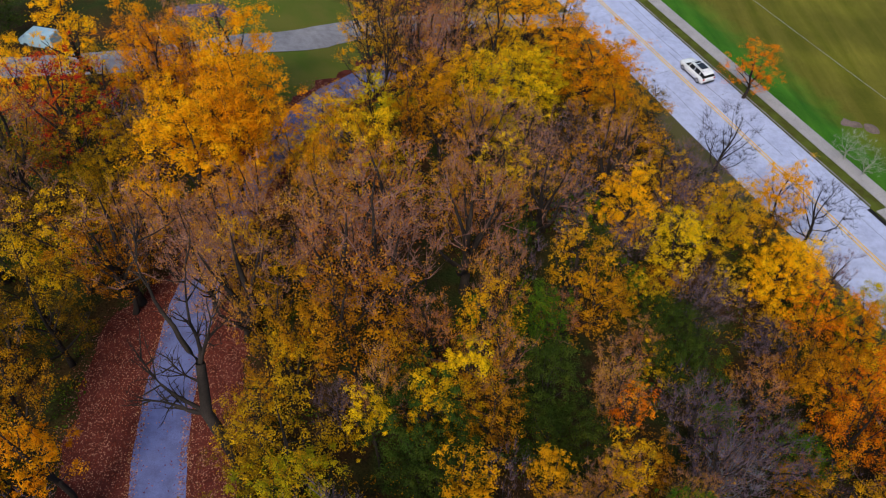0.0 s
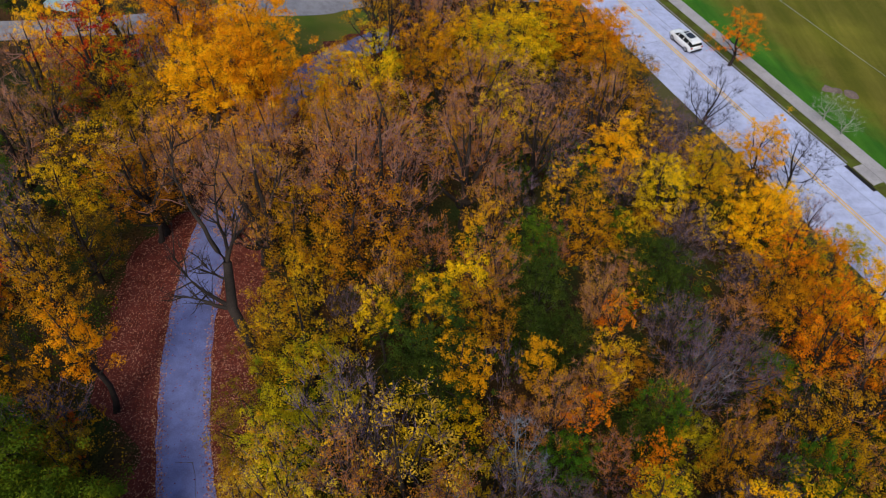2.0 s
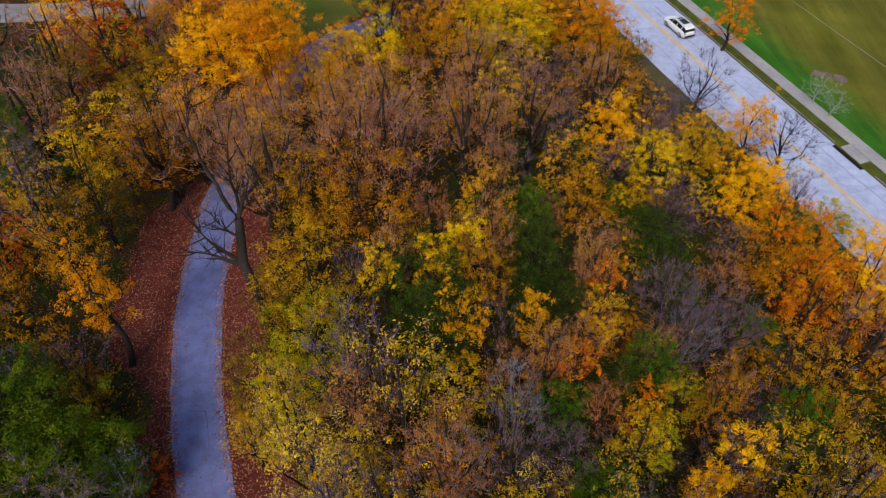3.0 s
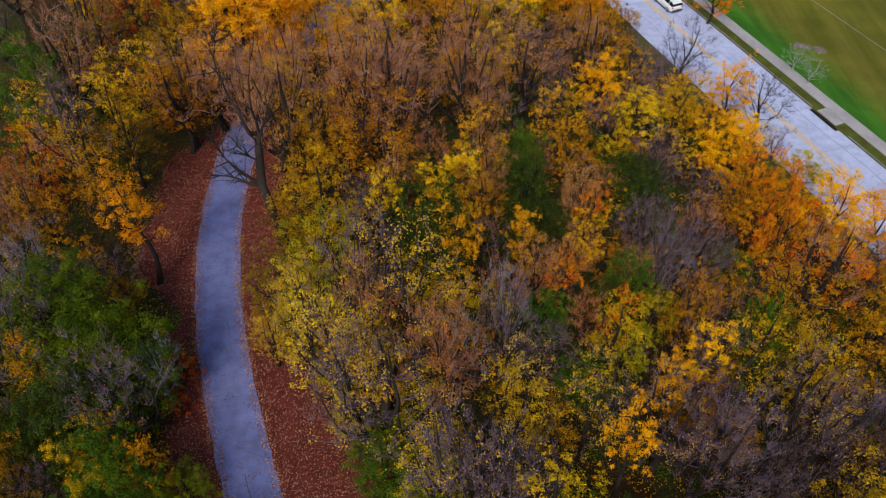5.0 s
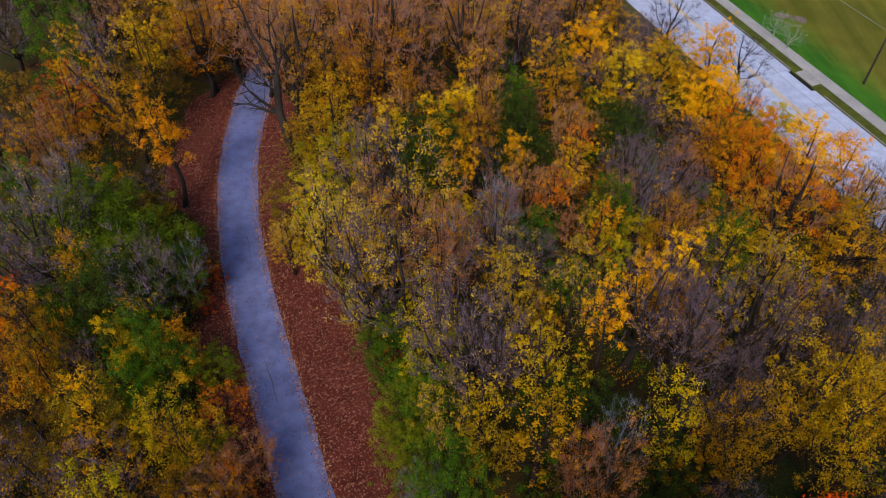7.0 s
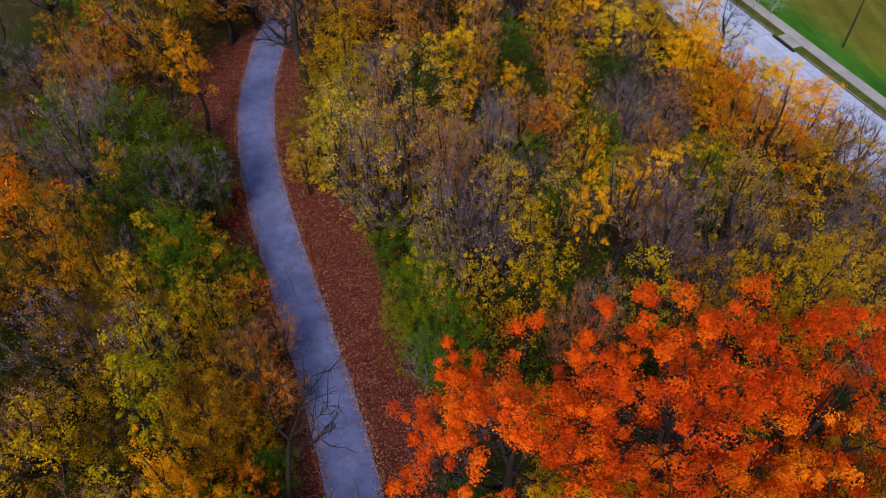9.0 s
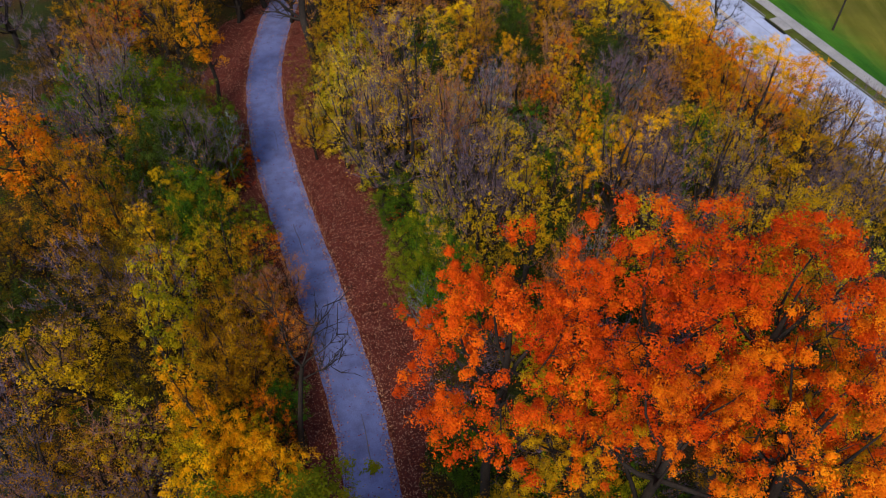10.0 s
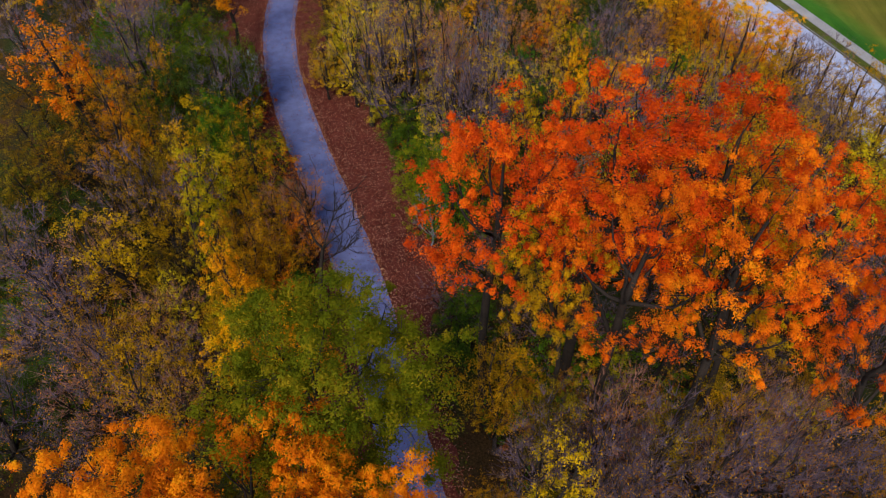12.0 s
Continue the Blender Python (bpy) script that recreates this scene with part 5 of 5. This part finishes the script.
def build_car():
    """Nose towards +y, length 4.9, width 1.95, height 1.72."""
    car = tagged(new("car"), "white sport utility car driving on the road", "car")
    rings = []
    for y, w, zb, zs in ((-2.42, 0.80, 0.50, 0.92), (-2.36, 0.90, 0.36, 1.04), (-2.0, 0.955, 0.30, 1.10), (-0.8, 0.965, 0.27, 1.10), (0.6, 0.965, 0.27, 1.08), (1.3, 0.955, 0.28, 1.06), (2.0, 0.93, 0.30, 0.98), (2.34, 0.84, 0.34, 0.88), (2.46, 0.66, 0.44, 0.74)):
        c = 0.07
        rings.append([(-w, y, zb + c), (-w + c, y, zb), (w - c, y, zb), (w, y, zb + c), (w + 0.012, y, (zb + zs) * 0.55), (w - 0.01, y, zs - c), (w - 0.10, y, zs), (0, y, zs + 0.03), (-w + 0.10, y, zs), (-w + 0.01, y, zs - c), (-w - 0.012, y, (zb + zs) * 0.55)])
    bm = loft(rings)
    body = part("body", bm, PAINT, car)
    for p in body.data.polygons:
        p.use_smooth = True
    rings = []
    for y, w, z in ((-2.30, 0.78, 1.10), (-2.18, 0.74, 1.44), (-1.9, 0.71, 1.62), (-0.6, 0.71, 1.69), (0.3, 0.70, 1.66), (0.62, 0.69, 1.56), (1.32, 0.78, 1.07)):
        rings.append([(-w - 0.12 * (1.7 - z) * 0.9, y, 1.04), (w + 0.12 * (1.7 - z) * 0.9, y, 1.04), (w, y, z - 0.05), (w - 0.07, y, z), (-w + 0.07, y, z), (-w, y, z - 0.05)])
    for i, y in enumerate((-2.30, -2.2, -1.95, -0.6, 0.35, 0.75, 1.32)):
        for k in (0, 1):
            sx = -1 if k == 0 else 1
            rings[i][k] = (sx * 0.87, y, 1.04)
    part("cabin", loft(rings), GLASS, car, "dark tinted windows all round")
    rings = []
    for y, w, z in ((-2.26, 0.70, 1.50), (-1.9, 0.72, 1.655), (-0.6, 0.72, 1.72), (0.3, 0.71, 1.69), (0.58, 0.67, 1.60)):
        rings.append([(-w, y, z - 0.07), (w, y, z - 0.07), (w - 0.05, y, z), (0, y, z + 0.02), (-w + 0.05, y, z)])
    roof = part("roof", loft(rings), PAINT, car)
    part("sunroof", box(-0.46, 0.46, -1.35, -0.15, 1.70, 1.755, 0.01), GLASS, car, "long dark glass sunroof")
    part("front_sunroof", box(-0.40, 0.40, -0.02, 0.32, 1.68, 1.735, 0.01), GLASS, car, "dark glass roof panel")
    for sx in (-1, 1):
        part("roof_rail", box(sx * 0.66 - 0.02, sx * 0.66 + 0.02, -1.9, 0.3, 1.71, 1.76, 0.008), STEEL, car)
        for y0 in (0.55, -0.42, -1.45):
            bm = loft([[(sx * 0.875, y0 - 0.04, 1.06), (sx * 0.885, y0 + 0.05, 1.06), (sx * 0.84, y0 + 0.05, 1.06)], [(sx * 0.715, y0 - 0.16, 1.60), (sx * 0.725, y0 - 0.07, 1.60), (sx * 0.68, y0 - 0.07, 1.60)]])
            part("pillar", bm, PAINT, car)
        part("mirror", box(sx * 0.95 - 0.02 if sx > 0 else -1.12, 1.12 if sx > 0 else -0.93, 0.78, 0.92, 1.06, 1.20, 0.03), PAINT, car)
        part("headlight", box(sx * 0.70 - 0.17, sx * 0.70 + 0.17, 2.16, 2.40, 0.72, 0.85, 0.03), CLEAR_LENS, car)
        part("tail_light", box(sx * 0.76 - 0.13, sx * 0.76 + 0.13, -2.45, -2.28, 0.84, 1.02, 0.02), RED_LENS, car)
        part("sill", box(sx * 0.93 - 0.05, sx * 0.93 + 0.05, -1.1, 1.2, 0.22, 0.36, 0.02), TRIM, car)
        for y0 in (-1.46, 1.48):
            bm = bmesh.new()
            bmesh.ops.create_cone(bm, segments=24, radius1=0.37, radius2=0.37, depth=0.25, cap_ends=True, matrix=pose(sx * 0.87, y0, 0.37, 0, 90, 0))
            bmesh.ops.bevel(bm, geom=[e for e in bm.edges if abs(e.verts[0].co.x - e.verts[1].co.x) < 0.01], offset=0.035, segments=2, affect="EDGES")
            wheel = part("wheel", bm, RUBBER, car)
            bm = bmesh.new()
            bmesh.ops.create_cone(bm, segments=20, radius1=0.25, radius2=0.25, depth=0.262, cap_ends=True, matrix=pose(sx * 0.87, y0, 0.37, 0, 90, 0))
            part("rim", bm, ALLOY, wheel)
    part("rear_bumper", box(-0.86, 0.86, -2.47, -2.25, 0.36, 0.60, 0.04), TRIM, car)
    part("number_plate", box(-0.26, 0.26, -2.475, -2.44, 0.68, 0.80, 0.005), CLEAR_LENS, car)
    part("grille", box(-0.5, 0.5, 2.38, 2.475, 0.52, 0.74, 0.02), TRIM, car)
    x, y = place(58.62, -60.4)
    car.matrix_basis = pose(x, y, road_z(58.62) + 0.005, 0, 0, math.degrees(math.atan2(NY, NX)))
    return car


build_car()

# ---------------------------------------------------------------- far side of the clearing
def parked_van():
    van = tagged(new("van"), "pale blue-white van parked by the driveway", "van")
    rings = []
    for y, w, zb, zt in ((-2.4, 0.90, 0.5, 2.0), (-2.3, 0.96, 0.32, 2.12), (0.9, 0.96, 0.32, 2.12), (1.5, 0.95, 0.32, 1.35), (2.3, 0.90, 0.34, 1.1), (2.42, 0.8, 0.45, 0.9)):
        rings.append([(-w, y, zb), (w, y, zb), (w, y, zt - 0.12), (w - 0.14, y, zt), (-w + 0.14, y, zt), (-w, y, zt - 0.12)])
    part("body", loft(rings), surface("pale_blue_paint", (0.30, 0.46, 0.56), (0.38, 0.54, 0.64), 1.5, 30, 0.3, 0.5, 0.0005), van)
    part("windscreen", loft([[(-0.8, 0.98, 2.02), (0.8, 0.98, 2.02)], [(-0.85, 1.52, 1.38), (0.85, 1.52, 1.38)]], False), GLASS, van)
    for sx in (-1, 1):
        for y0 in (-1.5, 1.5):
            bm = bmesh.new()
            bmesh.ops.create_cone(bm, segments=20, radius1=0.34, radius2=0.34, depth=0.24, cap_ends=True, matrix=pose(sx * 0.86, y0, 0.34, 0, 90, 0))
            part("wheel", bm, RUBBER, van)
    van.matrix_basis = pose(-39.9, 64.8, terrain(-39.9, 64.8), 0, 0, 75) @ Matrix.Diagonal((0.82, 0.82, 0.78, 1))


parked_van()


def gravel_bank():
    bm = bmesh.new()
    rng = random.Random(9)
    cx, cy = -25.5, 71.2
    ring = []
    for i in range(26):
        t = i * math.tau / 26
        r = 1 + 0.25 * noise.noise((math.cos(t) * 1.5, math.sin(t) * 1.5, 4.0))
        x, y = cx + 3.4 * r * math.cos(t), cy + 1.5 * r * math.sin(t)
        ring.append(bm.verts.new((x, y, terrain(x, y) + 0.02)))
    mid = bm.verts.new((cx, cy, terrain(cx, cy) + 0.45))
    for i in range(26):
        bm.faces.new((mid, ring[i], ring[(i + 1) % 26]))
    bmesh.ops.recalc_face_normals(bm, faces=bm.faces)
    m = surface("leafy_gravel", (0.07, 0.045, 0.055), (0.25, 0.18, 0.22), 2.5, 9, 0.95, 0.05, 0.05)
    tagged(part("gravel_bank", bm, m, None), "low bank of lilac-grey gravel strewn with leaves", "gravel", kind="structure")


gravel_bank()
sign = tagged(new("white_post"), "slim white marker post beside the driveway", "post")
part("shaft", box(-0.05, 0.05, -0.05, 0.05, -0.3, 1.9, 0.01), PAINT, sign)
part("plate", box(-0.16, 0.16, -0.075, -0.055, 1.3, 1.85, 0.006), CLEAR_LENS, sign)
sign.matrix_basis = pose(-28.2, 65.4, terrain(-28.2, 65.4))
